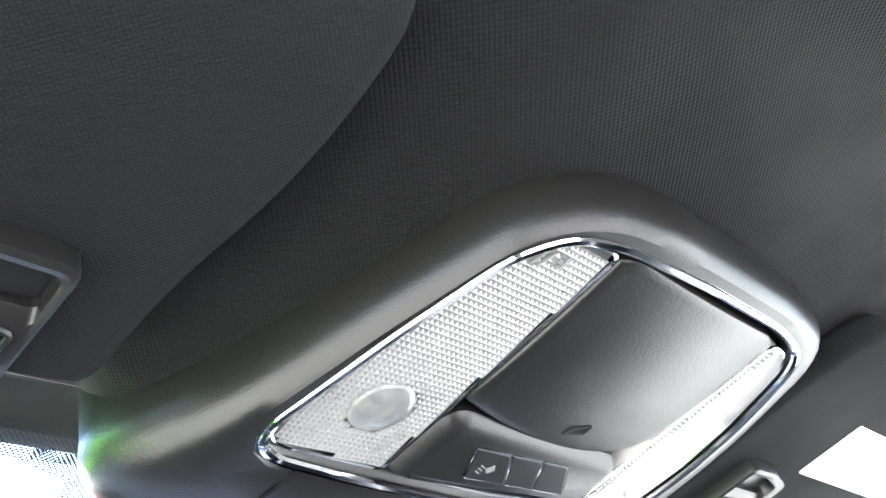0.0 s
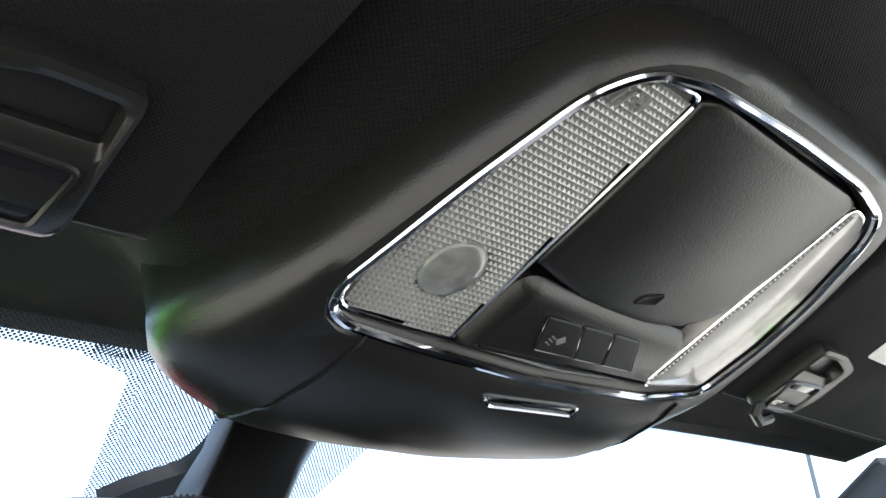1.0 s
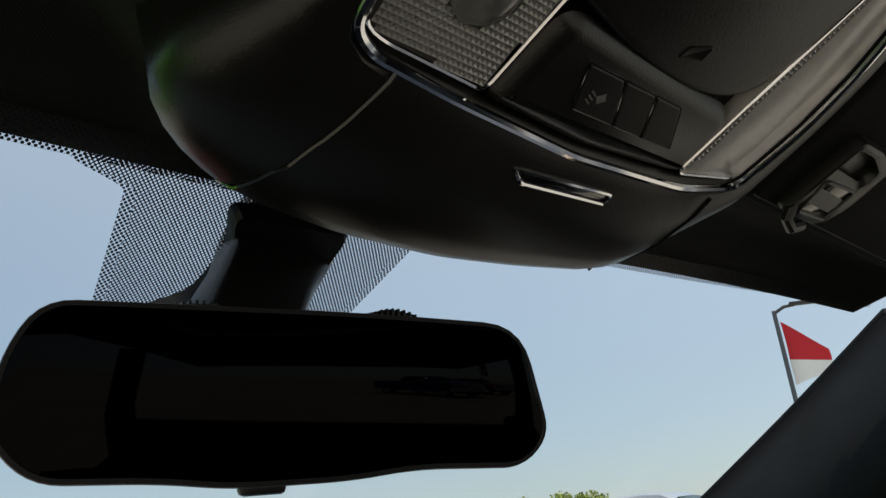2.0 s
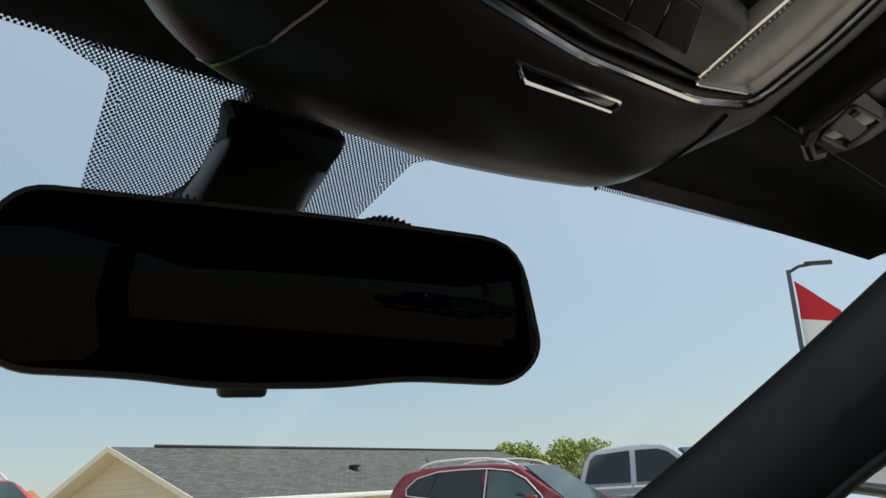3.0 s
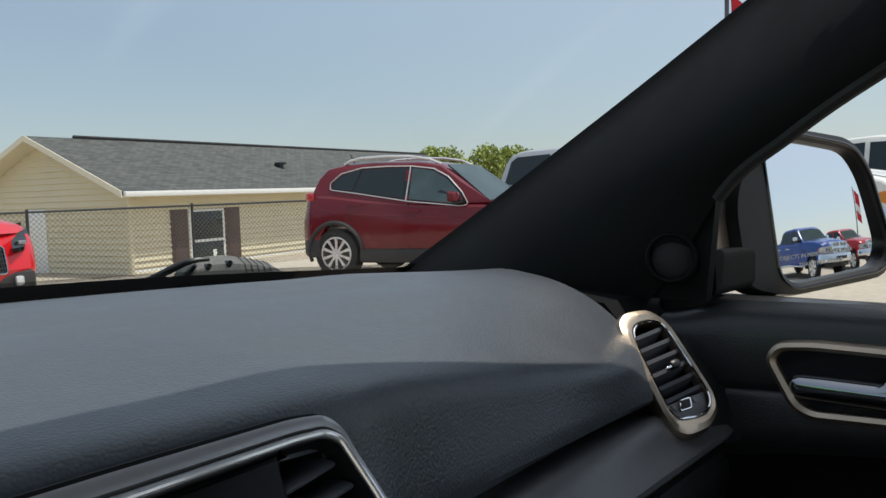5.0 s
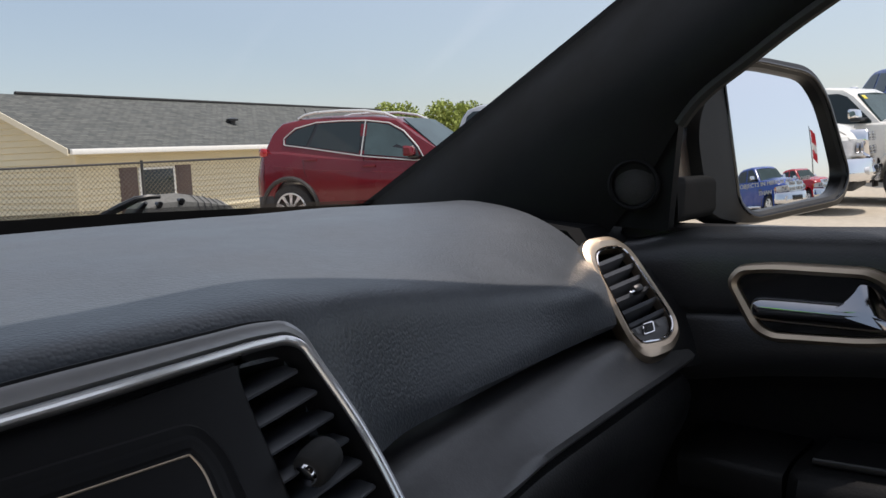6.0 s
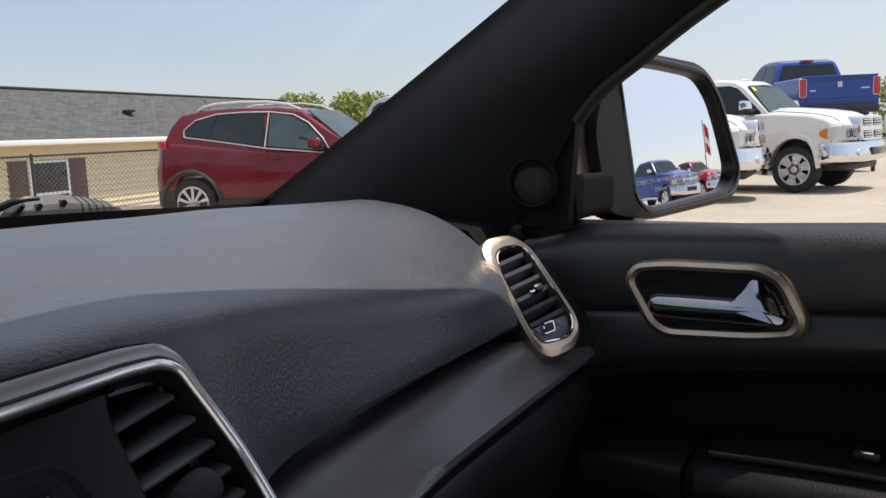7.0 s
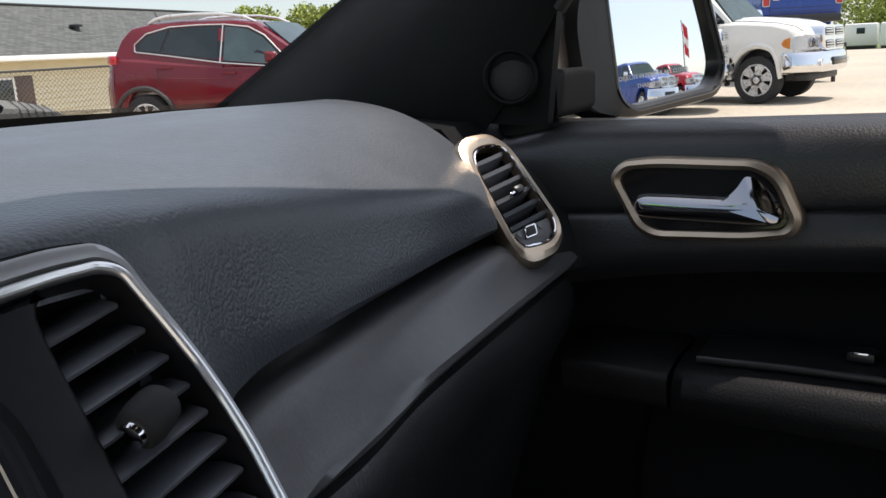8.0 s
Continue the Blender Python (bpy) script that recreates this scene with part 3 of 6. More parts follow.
def body_w(x, y):
    """The height of the console's underside at a place outside the ring."""
    d = Vector((x - cen[0], y - cen[1]))
    i = int(round(math.atan2(d.y, d.x) / (2 * math.pi) * NP)) % NP
    r0, r1 = (Vector(pr[i]) - Vector(cen)).length, (Vector(pb[i]) - Vector(cen)).length
    k = min(1, max(0, (d.length - r0) / (r1 - r0)))
    return table(k, PROFILE[0], PROFILE[1]) * (0.015 + 0.032 * (y + 0.18)) + table(k, PROFILE[0], PROFILE[2])


for sg in (-1, 1):
    part("seam", tube([CON @ Vector((sg * (0.127 + 0.019 * k), lerp(0.010, 0.112, k), body_w(sg * (0.127 + 0.019 * k), lerp(0.010, 0.112, k)) - 0.0004)) for k in steps(0, 1, 14)], 0.0011, 5), M_GLOSSBLACK, console)


# ---- sun visors ----
def visor(sg, shift, label):
    """A folded visor; shift: how far its inner end lies nearer to the middle."""
    v = thing("sun_visor", CON @ Vector((sg * 0.45, -0.08, 0.03)), label, "sun visor", "sun visors")
    put = lambda pts, dy=0.0: [(sg * (x - shift), y + dy) for x, y in pts]
    dy = 0.007 if sg < 0 else 0.0
    out = rpoly(put([(0.224, -0.20), (0.2165, -0.12), (0.229, -0.05), (0.229, 0.0085), (0.64, 0.018), (0.66, -0.06), (0.62, -0.20)]), [0.035, 0.05, 0.03, 0.02, 0.03, 0.03, 0.05], 6)
    part("panel", loft([place(CON, inset(out, 0.004), 0.028), place(CON, out, 0.023), place(CON, out, 0.015), place(CON, inset(out, 0.003), 0.0105), place(CON, inset(out, 0.009), 0.008)]), M_VISOR, v)
    a = rpoly(put([(0.2645, -0.0675), (0.300, -0.0685), (0.332, -0.060), (0.336, -0.020), (0.326, 0.001), (0.2665, 0.0005)], dy), 0.007, 4)
    b = rpoly(put([(0.2705, -0.0605), (0.2935, -0.0610), (0.318, -0.055), (0.319, -0.047), (0.316, -0.042), (0.2690, -0.0424)], dy), 0.004, 4)
    clip = part("clip", ring(a, b, CON, 0.008, -0.001, -0.001), M_CONSOLE, v, "grey plastic clip frame")
    low = rpoly(put([(0.2725, -0.0335), (0.316, -0.036), (0.319, -0.008), (0.2775, -0.006)], dy), 0.004, 3)
    part("clip_pocket", plate(low, CON, 0.004, -0.0016, 0.001), M_GLOSSBLACK, clip)
    part("pocket_rim", tube(place(CON, low, -0.0018), 0.0014, 6, closed=True), M_CONSOLE, clip)
    part("clip_well", plate(b, CON, 0.009, 0.0065, 0.0005), M_BLACK, clip)
    if sg > 0:
        part("hook", tube([CON @ Vector((x - shift, y, w)) for x, y, w in ((0.272, -0.010, 0.003), (0.274, 0.002, -0.003), (0.284, 0.006, -0.006), (0.296, 0.002, -0.004))], 0.0042, 8), M_CONSOLE, clip)
    part("seam", tube([CON @ Vector((sg * (0.236 - shift + 0.39 * k), lerp(0.001, 0.008, k), 0.0085)) for k in steps(0, 1, 6)], 0.0008, 4), M_BLACK, v)
    return v


visor(-1, 0.0, "dark grey cloth sun visor, folded up against the headliner")
visor_r = visor(1, 0.052, "dark grey cloth sun visor with a white warning label")
part("label", plate(rpoly([(0.2955, -0.069), (0.2925, -0.128), (0.50, -0.130), (0.50, -0.068)], 0.003, 2), CON, 0.0082, 0.0070, 0.0002), M_LABEL, visor_r, "white paper warning label")

# ---- rear-view mirror ----
MN = Vector((-math.sin(radians(18)), -math.cos(radians(18)), -0.15))
MIR = frame_of((-0.0575, 0.363, 1.4035), (math.cos(radians(18)), -math.sin(radians(18)), -0.006), MN)
rv = thing("rear_view_mirror", ws(-0.03, 0.9), "black rear-view mirror with dimmed glass on a windscreen mount", "mirror")
m_out = rpoly([(-0.158, 0.020), (-0.140, 0.052), (0.03, 0.047), (0.134, 0.0405), (0.150, -0.028), (0.130, -0.047), (0.060, -0.044), (0.022, -0.048), (-0.045, -0.048), (-0.08, -0.043), (-0.140, -0.040), (-0.161, -0.018)], [0.02, 0.03, 0.05, 0.026, 0.02, 0.02, 0.03, 0.03, 0.03, 0.03, 0.02, 0.02], 5)
part("housing", loft([place(MIR, inset(m_out, 0.003), 0.001), place(MIR, inset(m_out, 0.0008), 0.001), place(MIR, m_out, -0.003), place(MIR, m_out, -0.016), place(MIR, inset(m_out, 0.012), -0.030), place(MIR, [(p[0] * 0.5, p[1] * 0.5) for p in m_out], -0.040)]), M_HOUSING, rv)
part("mirror_glass", plate(inset(m_out, 0.0035), MIR, 0.0, 0.0024, 0.0006), M_DIMMIRROR, rv, "dark dimmed mirror glass")
for uu in (-0.0625, 0.0515):
    knob = part("knob", loft([[MIR @ Vector((uu + sx * 0.018, (0.043 if uu < 0 else 0.040) + math.cos(a) * 0.009 * ry * (1 + 0.05 * (i % 2)), -0.016 + math.sin(a) * 0.010 * ry * (1 + 0.05 * (i % 2)))) for i, a in enumerate([2 * math.pi * q / 40 for q in range(40)])] for sx, ry in ((-1, 0.5), (-0.9, 0.85), (-0.5, 1), (0, 1.05), (0.5, 1), (0.9, 0.85), (1, 0.5))]), M_BLACK, rv, "ribbed black lamp knob", angle=60)
    for q in range(-4, 5):
        part("rib", box((0, 0, 0), (0.0016, 0.010, 0.016), 0.0005, MIR @ pose(uu + q * 0.0036, (0.0485 if uu < 0 else 0.0455) - 0.00022 * q * q, -0.015)), M_BLACK, knob)
part("tab", box((0, 0, 0), (0.026, 0.012, 0.010), 0.003, MIR @ pose(-0.026, -0.0465, -0.014)), M_BLACK, rv)


def stem_row(c, hw, hd, tilt):
    m = pose(*c, tilt, 0, 12)
    return [m @ Vector((p[0], p[1], 0)) for p in rpoly([(-hw, -hd), (hw, -hd), (hw, hd), (-hw, hd)], min(hw, hd) * 0.5, 4)]


part("mount_cover", loft([stem_row((-0.010, 0.458, 1.566), 0.036, 0.016, -30), stem_row((-0.018, 0.462, 1.540), 0.040, 0.018, -30), stem_row((-0.026, 0.452, 1.512), 0.045, 0.024, -30), stem_row((-0.050, 0.440, 1.482), 0.040, 0.026, -20), stem_row((-0.072, 0.424, 1.450), 0.037, 0.020, 0), stem_row((-0.082, 0.412, 1.420), 0.030, 0.012, 10)]), M_CONSOLE, rv, "dark grey plastic mount cover")

base_o = rpoly([(-0.078, 1.000), (-0.064, 0.968), (-0.064, 0.941), (-0.069, 0.918), (-0.085, 0.906), (-0.102, 0.893), (-0.122, 0.872), (0.030, 0.872), (0.022, 0.900), (0.014, 0.973), (0.016, 1.000)], 0.012, 3)
part("mount_base", loft([[on_glass(x, k) for x, k in base_o], [on_glass(x, k) + Vector((0, -0.005, -0.007)) for x, k in base_o], [on_glass(lerp(x, -0.03, 0.06), lerp(k, 0.94, 0.06)) + Vector((0, -0.008, -0.011)) for x, k in base_o]]), M_HOUSING, rv, "black flared base on the glass")

# ---- dashboard ----
dash = thing("dashboard", (0, 0.8, 0.6), "black grained vinyl dashboard with a soft upper pad", "dashboard")


def seam_y(x):
    return curve(x, [0.0, 0.165, 0.194, 0.235, 0.31, 0.40, 0.51, 0.585, 0.66, 0.70], [0.472, 0.472, 0.489, 0.505, 0.516, 0.528, 0.541, 0.546, 0.556, 0.57])


def profile(x):
    """The upper pad from its seam up over the crease to the windscreen's foot, as (y, z)."""
    yb = 1.345 - 0.47 * x * x - max(0, x - 0.60) * 3.0
    yc = curve(x, [-0.8, -0.1, 0.06, 0.147, 0.21, 0.28, 0.40, 0.52, 0.60, 0.66, 0.72], [0.56, 0.515, 0.502, 0.506, 0.525, 0.540, 0.553, 0.553, 0.572, 0.615, 0.68])
    zc = curve(x, [-0.8, -0.1, 0.06, 0.147, 0.21, 0.28, 0.40, 0.52, 0.60, 0.66, 0.72], [1.092, 1.099, 1.102, 1.100, 1.092, 1.081, 1.062, 1.044, 1.040, 1.058, 1.07])
    top = 1.110 + 0.004 * smooth01((x - 0.5) / 0.15)
    brow = 0.006 * smooth01((0.17 - x) / 0.12)
    ys, run = seam_y(x), lerp(0.30, 0.19, smooth01((x - 0.45) / 0.18))
    pts = [(ys + 0.05, 0.982), (ys + 0.008, 0.9895), (ys, 0.999), (lerp(ys, yc, 0.55), lerp(0.988, zc, 0.55)), (yc - 0.002, zc - 0.004)]
    for k in (0.06, 0.16, 0.32, 0.52, 0.76, 1.0):
        pts.append((yc + run * k, zc + (top - zc) * (1 - (1 - k) ** 2.3) - brow * math.sin(math.pi * k)))
    return pts + [(lerp(yc + run, yb, 0.5), top - 0.003), (yb - 0.05, top - 0.016), (yb, top - 0.030)]


def pad_end(y):
    """How far out the pad reaches, towards the side vent and the pillar."""
    return curve(y, [0.54, 0.55, 0.58, 0.62, 0.70, 0.797, 0.88, 1.1], [0.583, 0.588, 0.609, 0.633, 0.652, 0.668, 0.705, 0.73])


def pad(u, q, x0=-0.80):
    if q not in PAD_ENDS:
        x1 = 0.62
        for _ in range(4):
            x1 = pad_end(along(rounded(profile(x1), 2), q)[0])
        PAD_ENDS[q] = x1
    x = lerp(x0, PAD_ENDS[q], u)
    y, z = along(PADS.setdefault(round(x, 4), rounded(profile(round(x, 4)))), q)
    return Vector((x, y, z))


PADS, PAD_ENDS = {}, {}
PAD_Q = steps(0, 0.10, 10) + steps(0.10, 0.42, 44)[1:] + steps(0.42, 1, 22)[1:]
PAD_U = steps(0, 0.58, 22) + steps(0.58, 1, 48)[1:]
pad_skin = surf(pad, PAD_U, PAD_Q)
bmesh.ops.delete(pad_skin, geom=[f for f in pad_skin.faces if f.calc_center_median().x < 0.128 and f.calc_center_median().z < 1.074], context="FACES")
part("upper_pad", pad_skin, M_DASH, dash, "black grained soft-touch pad")


def low_band(x, s):
    ys = seam_y(max(0.165, x))
    y1, z1 = knee_edge(x)
    bulge = lerp(0.020, 0.010, smooth01((x - 0.40) / 0.18))
    pts = rounded([(ys + 0.050, 0.970), (ys + 0.008, 0.9800), (ys - 0.008, 0.9795), (lerp(ys, y1, 0.45) - bulge, lerp(0.975, z1, 0.45)), (y1 - 0.010, z1 + 0.014), (y1 + 0.001, z1 + 0.002), (y1 + 0.03, z1 - 0.004)])
    return Vector((x, *along(pts, s)))


def knee_edge(x):
    return curve(x, [0.12, 0.25, 0.34, 0.43, 0.54, 0.67, 0.70], [0.435, 0.452, 0.474, 0.489, 0.503, 0.518, 0.522]), curve(x, [0.12, 0.25, 0.45, 0.67, 0.70], [0.945, 0.941, 0.934, 0.932, 0.932])


part("trim_band", surf(low_band, steps(0.150, 0.70, 40), steps(0, 1, 30)), M_DASH_LOW, dash, "smooth black trim band")


def knee(x, s):
    y1, z1 = knee_edge(x)
    y, z = along(rounded([(y1 + 0.03, z1 - 0.004), (y1 + 0.004, z1 - 0.006), (y1 - 0.006, z1 - 0.022), (y1 - 0.002, z1 - 0.055), (y1 + 0.03, z1 - 0.11), (y1 + 0.12, z1 - 0.42)]), s)
    return Vector((x, y, z))


# darker door vinyl puts the shade under the band into the colour
part("glovebox", surf(knee, steps(0.150, 0.69, 26), steps(0, 1, 36)), M_DOOR, dash, "black grained glovebox front")
part("core", loft([[Vector((x, y, z)) for y, z in ((0.62, 0.5), (0.62, 0.965), (0.66, 0.98), (1.0, 1.0), (1.0, 0.5))] for x in (-0.78, 0.70)]), M_BLACK, dash)
# the dashboard's end between the side vent and the door
END_IN = rounded([Vector(p) for p in ((0.60, 0.535, 0.945), (0.622, 0.522, 0.958), (0.648, 0.520, 0.978), (0.664, 0.542, 1.006), (0.684, 0.578, 1.034), (0.688, 0.612, 1.040), (0.650, 0.645, 1.042), (0.652, 0.735, 1.060), (0.660, 0.81, 1.064))], 2)
END_OUT = rounded([Vector(p) for p in ((0.735, 0.510, 0.930), (0.738, 0.520, 0.955), (0.744, 0.535, 0.982), (0.748, 0.556, 1.012), (0.750, 0.580, 1.045), (0.752, 0.608, 1.056), (0.752, 0.66, 1.054), (0.756, 0.74, 1.054), (0.76, 0.83, 1.056))], 2)
part("end_panel", surf(lambda t, s: Vector(along(END_IN, s)).lerp(Vector(along(END_OUT, s)), t) + Vector((0, 0.004, -0.003)) * math.sin(math.pi * t), steps(0, 1, 14), steps(0, 1, 40)), M_DOOR, dash)
part("end_core", loft([[Vector((x, y, z)) for y, z in ((0.640, 0.93), (0.628, 1.060), (0.650, 1.082), (0.74, 1.090), (0.90, 1.094), (0.90, 0.93))] for x in (0.655, 0.70, 0.775)]), M_TRIM, dash, "dark filler under the pillar foot")
# airbag mark pressed into the pad, too small to read
mark_at = lambda x: Vector((x, *along(rounded(profile(x)), 0.090)))
for i in range(4):
    for j in range(2):
        part("airbag_mark", box((0, 0, 0), (0.0036, 0.0008, 0.0046), 0.0002, Matrix.Translation(mark_at(0.505 + 0.0055 * i) + Vector((0, -0.0003 + 0.0015 * j, 0.0062 * j - 0.003))) @ pose(0, 0, 0, -14, 0, 6)), M_BLACK, dash)

# ---- centre stack ----
STK = frame_of((0, 0.487, 1.087), (1, 0, 0), (0, -1, 0.68))
stack = thing("centre_stack", (0, 0.5, 0.6), "black centre stack with a silver surround, air vent and dark screen", "centre stack")
so = rpoly([(-0.22, -0.002), (0.0, 0.0064), (0.100, 0.0088), (0.122, 0.0064), (0.1305, -0.0045), (0.1322, -0.0195), (0.1365, -0.0380), (0.1403, -0.0580), (0.1427, -0.0790), (0.1437, -0.1010), (0.1427, -0.125), (0.1407, -0.16), (0.136, -0.22), (-0.22, -0.22)], 0.008, 5)
si = rpoly([(-0.205, -0.018), (0.0, -0.0114), (0.098, -0.0062), (0.117, -0.0064), (0.1255, -0.0108), (0.1282, -0.0222), (0.1325, -0.0405), (0.1365, -0.0605), (0.1388, -0.0810), (0.1398, -0.102), (0.1388, -0.125), (0.137, -0.16), (0.132, -0.21), (-0.205, -0.21)], 0.006, 5)
sm = [(lerp(a[0], b[0], 0.64), lerp(a[1], b[1], 0.64)) for a, b in zip(so, si)]
part("surround", ring(so, sm, STK, -0.03, 0.003, 0.001), M_LACQUER, stack, "satin silver surround")
part("surround_edge", ring(sm, si, STK, -0.03, 0.002, 0.0005), M_LACQUER, stack)
part("chrome_line", tube(place(STK, [(lerp(a[0], b[0], 0.55), lerp(a[1], b[1], 0.55)) for a, b in zip(sm, si)], 0.002), 0.0021, 10, closed=True), M_LACQUER_EDGE, stack, "bright polished line round the inner edge")
part("gap", tube(place(STK, inset(so, -0.0012), -0.005), 0.0024, 6, closed=True), M_HOUSING, stack, "dark gap round the surround")
part("vent_liner", loft([place(STK, inset(si, 0.0010), 0.000), place(STK, inset(si, 0.0014), -0.065)], cap=False), M_BLACK, stack)
panel = [(-0.205, -0.018), (0.000, -0.0117), (0.0940, -0.0067), (0.0870, -0.0128), (0.0850, -0.026), (0.0850, -0.075), (0.0840, -0.110), (0.0820, -0.21), (-0.205, -0.21)]
part("fascia", plate(rpoly(panel, [0.006, 0.006, 0.003, 0.006, 0.01, 0.03, 0.03, 0.006, 0.006], 4), STK, -0.03, -0.002, 0.004), M_FASCIA, stack)
scr = rpoly([(-0.19, -0.034), (-0.05, -0.031), (0.052, -0.0315), (0.0615, -0.051), (0.061, -0.13), (0.060, -0.20), (-0.19, -0.20)], [0.01, 0.02, 0.016, 0.02, 0.02, 0.02, 0.01], 5)
part("screen_rim", ring(scr, inset(scr, 0.014), STK, -0.004, -0.0012, -0.001), M_FASCIA, stack)
part("screen", plate(inset(scr, 0.014), STK, -0.006, -0.0035, 0.0004), mat("screen_glass", (0.004, 0.004, 0.005), 0.08, var=0.05, spec=0.25), stack, "dark glossy screen")
part("screen_edge", tube(place(STK, inset(scr, 0.0155), -0.0025), 0.0009, 5, closed=True), M_BRONZE, stack)
part("vent_well", plate([(0.07, -0.008), (0.122, -0.008), (0.143, -0.10), (0.140, -0.21), (0.07, -0.21)], STK, -0.07, -0.05, 0.001), M_GLOSSBLACK, stack)
VL = ((0.0845, -0.0282, 0.1222, -0.0212), (0.0848, -0.0437, 0.1280, -0.0358), (0.0848, -0.0588, 0.1318, -0.0508), (0.0847, -0.0738, 0.1340, -0.0658), (0.0844, -0.0888, 0.1355, -0.0797), (0.0840, -0.1038, 0.1368, -0.0942), (0.0836, -0.1188, 0.1368, -0.1092), (0.0832, -0.1338, 0.1362, -0.1242), (0.0828, -0.1488, 0.1355, -0.1392))
for xl, yl, xr, yr_ in VL:
    part("vane", loft([[STK @ Vector((x, y + dy, dw)) for dy, dw in ((-0.0014, -0.0065), (-0.0002, -0.0052), (0.0014, -0.0062), (0.0074, -0.015), (0.0128, -0.031), (0.0108, -0.034), (0.0044, -0.020))] for x, y in ((xl, yl), (lerp(xl, xr, 0.5), lerp(yl, yr_, 0.5)), (xr - 0.001, yr_))]), M_VANE, stack, angle=25)
KD, KN = Vector((0.93, 0.36, 0)).normalized(), Vector((-0.36, 0.93, 0)).normalized()


def drum(q, r, lobes=0.0):
    c = Vector((0.0925, -0.0765, 0.001)) + KD * q
    return [STK @ (c + KN * r * (1 + lobes * (i % 2)) * math.cos(2 * math.pi * i / 48) + Vector((0, 0, 1)) * r * (1 + lobes * (i % 2)) * math.sin(2 * math.pi * i / 48)) for i in range(48)]


kn = part("vent_knob", loft([drum(0.003, 0.0080), drum(0.004, 0.0092, 0.05), drum(0.010, 0.0098, 0.05), drum(0.017, 0.0096, 0.05), drum(0.0215, 0.0086, 0.05), drum(0.0235, 0.0070), drum(0.0245, 0.0035)]), M_RUBBER, stack, "ribbed black vent tab with a chrome tip", angle=80)
part("knob_tip", loft([drum(-0.0006, 0.0046), drum(-0.0001, 0.0056), drum(0.0012, 0.0060), drum(0.0034, 0.0062), drum(0.0038, 0.0055)]), M_CHROME, kn, "bright silver tip")

# ---- side air vent ----
side = thing("side_vent", (0.62, 0.60, 0.95), "side air vent in a satin bronze surround", "air vent")
VR = frame_of((0.628, 0.556, 1.02), (0.9, -0.42, 0.0), (-0.29, -0.70, 0.65))
ve_o = polar(rpoly([(-0.0375, 0.062), (-0.024, 0.0745), (0.011, 0.0765), (0.0285, 0.0563), (0.0367, 0.0036), (0.0426, -0.0315), (0.0385, -0.054), (0.019, -0.0717), (-0.0132, -0.0785), (-0.0265, -0.0697), (-0.0306, -0.0488), (-0.0335, 0.0066), (-0.0385, 0.0442)], 0.010, 4), (0, 0), 72)
ve_i = polar(rpoly([(-0.0205, 0.0525), (-0.0058, 0.060), (0.0195, 0.0601), (0.0254, 0.0437), (0.033, -0.0028), (0.0374, -0.0341), (0.0325, -0.0466), (0.0167, -0.057), (-0.0156, -0.0577), (-0.0216, -0.0471), (-0.0235, -0.0014), (-0.0248, 0.0324)], 0.008, 4), (0, 0), 72)
part("surround", ring(ve_o, ve_i, VR, -0.012, 0.003, 0.0022), M_BRONZE, side, "satin bronze surround")
part("shroud", loft([place(VR, ve_o, -0.004), place(VR, inset(ve_o, 0.0008), -0.012), place(VR, inset(ve_o, 0.002), -0.05)], cap=False), M_BLACK, side)
part("inner_ring", tube(place(VR, inset(ve_i, 0.0004), 0.0022), 0.0013, 6, closed=True), M_CHROME, side)
part("well", plate(ve_i, VR, -0.05, -0.034, 0.001), M_GLOSSBLACK, side)
for i in range(6):
    zz = 0.046 - i * 0.0155
    lim = lambda v: (curve(v, [-0.05, 0.0, 0.034, 0.055], [-0.0215, -0.0228, -0.0240, -0.0200]), curve(v, [-0.05, -0.034, 0.0, 0.044, 0.058], [0.030, 0.0366, 0.0322, 0.0245, 0.0190]))
    x0, x1 = lim(zz - 0.006)[0], lim(zz + 0.008)[1]
    part("vane", loft([[VR @ Vector((x, zz + dy + x * 0.26, dw)) for dy, dw in ((0.0026, -0.001), (0.0036, -0.004), (-0.002, -0.026), (-0.006, -0.028), (-0.0012, -0.003))] for x in (x0, lerp(x0, x1, 0.5), x1)]), M_VANE, side)
kb = part("vent_tab", box((0, 0, 0), (0.013, 0.009, 0.010), 0.003, VR @ pose(0.010, 0.004, 0.003, 0, 0, 14)), M_BLACK, side)
part("tab_tip", box((0, 0, 0), (0.010, 0.003, 0.003), 0.001, VR @ pose(0.002, 0.001, 0.0045, 0, 0, 14)), M_CHROME, kb)
part("switch_plate", plate(rpoly([(-0.021, -0.040), (0.0355, -0.028), (0.031, -0.0462), (0.0165, -0.056), (-0.0150, -0.0568), (-0.0208, -0.0475)], 0.004, 3), VR, -0.02, -0.002, 0.001), M_DASH_LOW, side)
tw_out = rpoly([(-0.002, -0.037), (0.012, -0.0345), (0.0085, -0.0455), (-0.0055, -0.048)], 0.0015, 3)
wh = part("thumbwheel", plate(tw_out, VR, -0.01, 0.0005, 0.0008), M_BLACK, side)
part("wheel_rim", tube(place(VR, tw_out, 0.0006), 0.0008, 5, closed=True), M_CHROME, wh)
for sx in (-0.0105, 0.0185):
    part("wheel_mark", box((0, 0, 0), (0.004, 0.006, 0.0006), 0.0001, VR @ pose(sx, -0.0405 + 0.2 * sx, -0.0012, 0, 0, 14)), M_INK, side)

# ---- passenger door ----
door = thing("passenger_door", (0.76, 0.0, 0.45), "black grained vinyl passenger door lining with armrest, closed", "door")


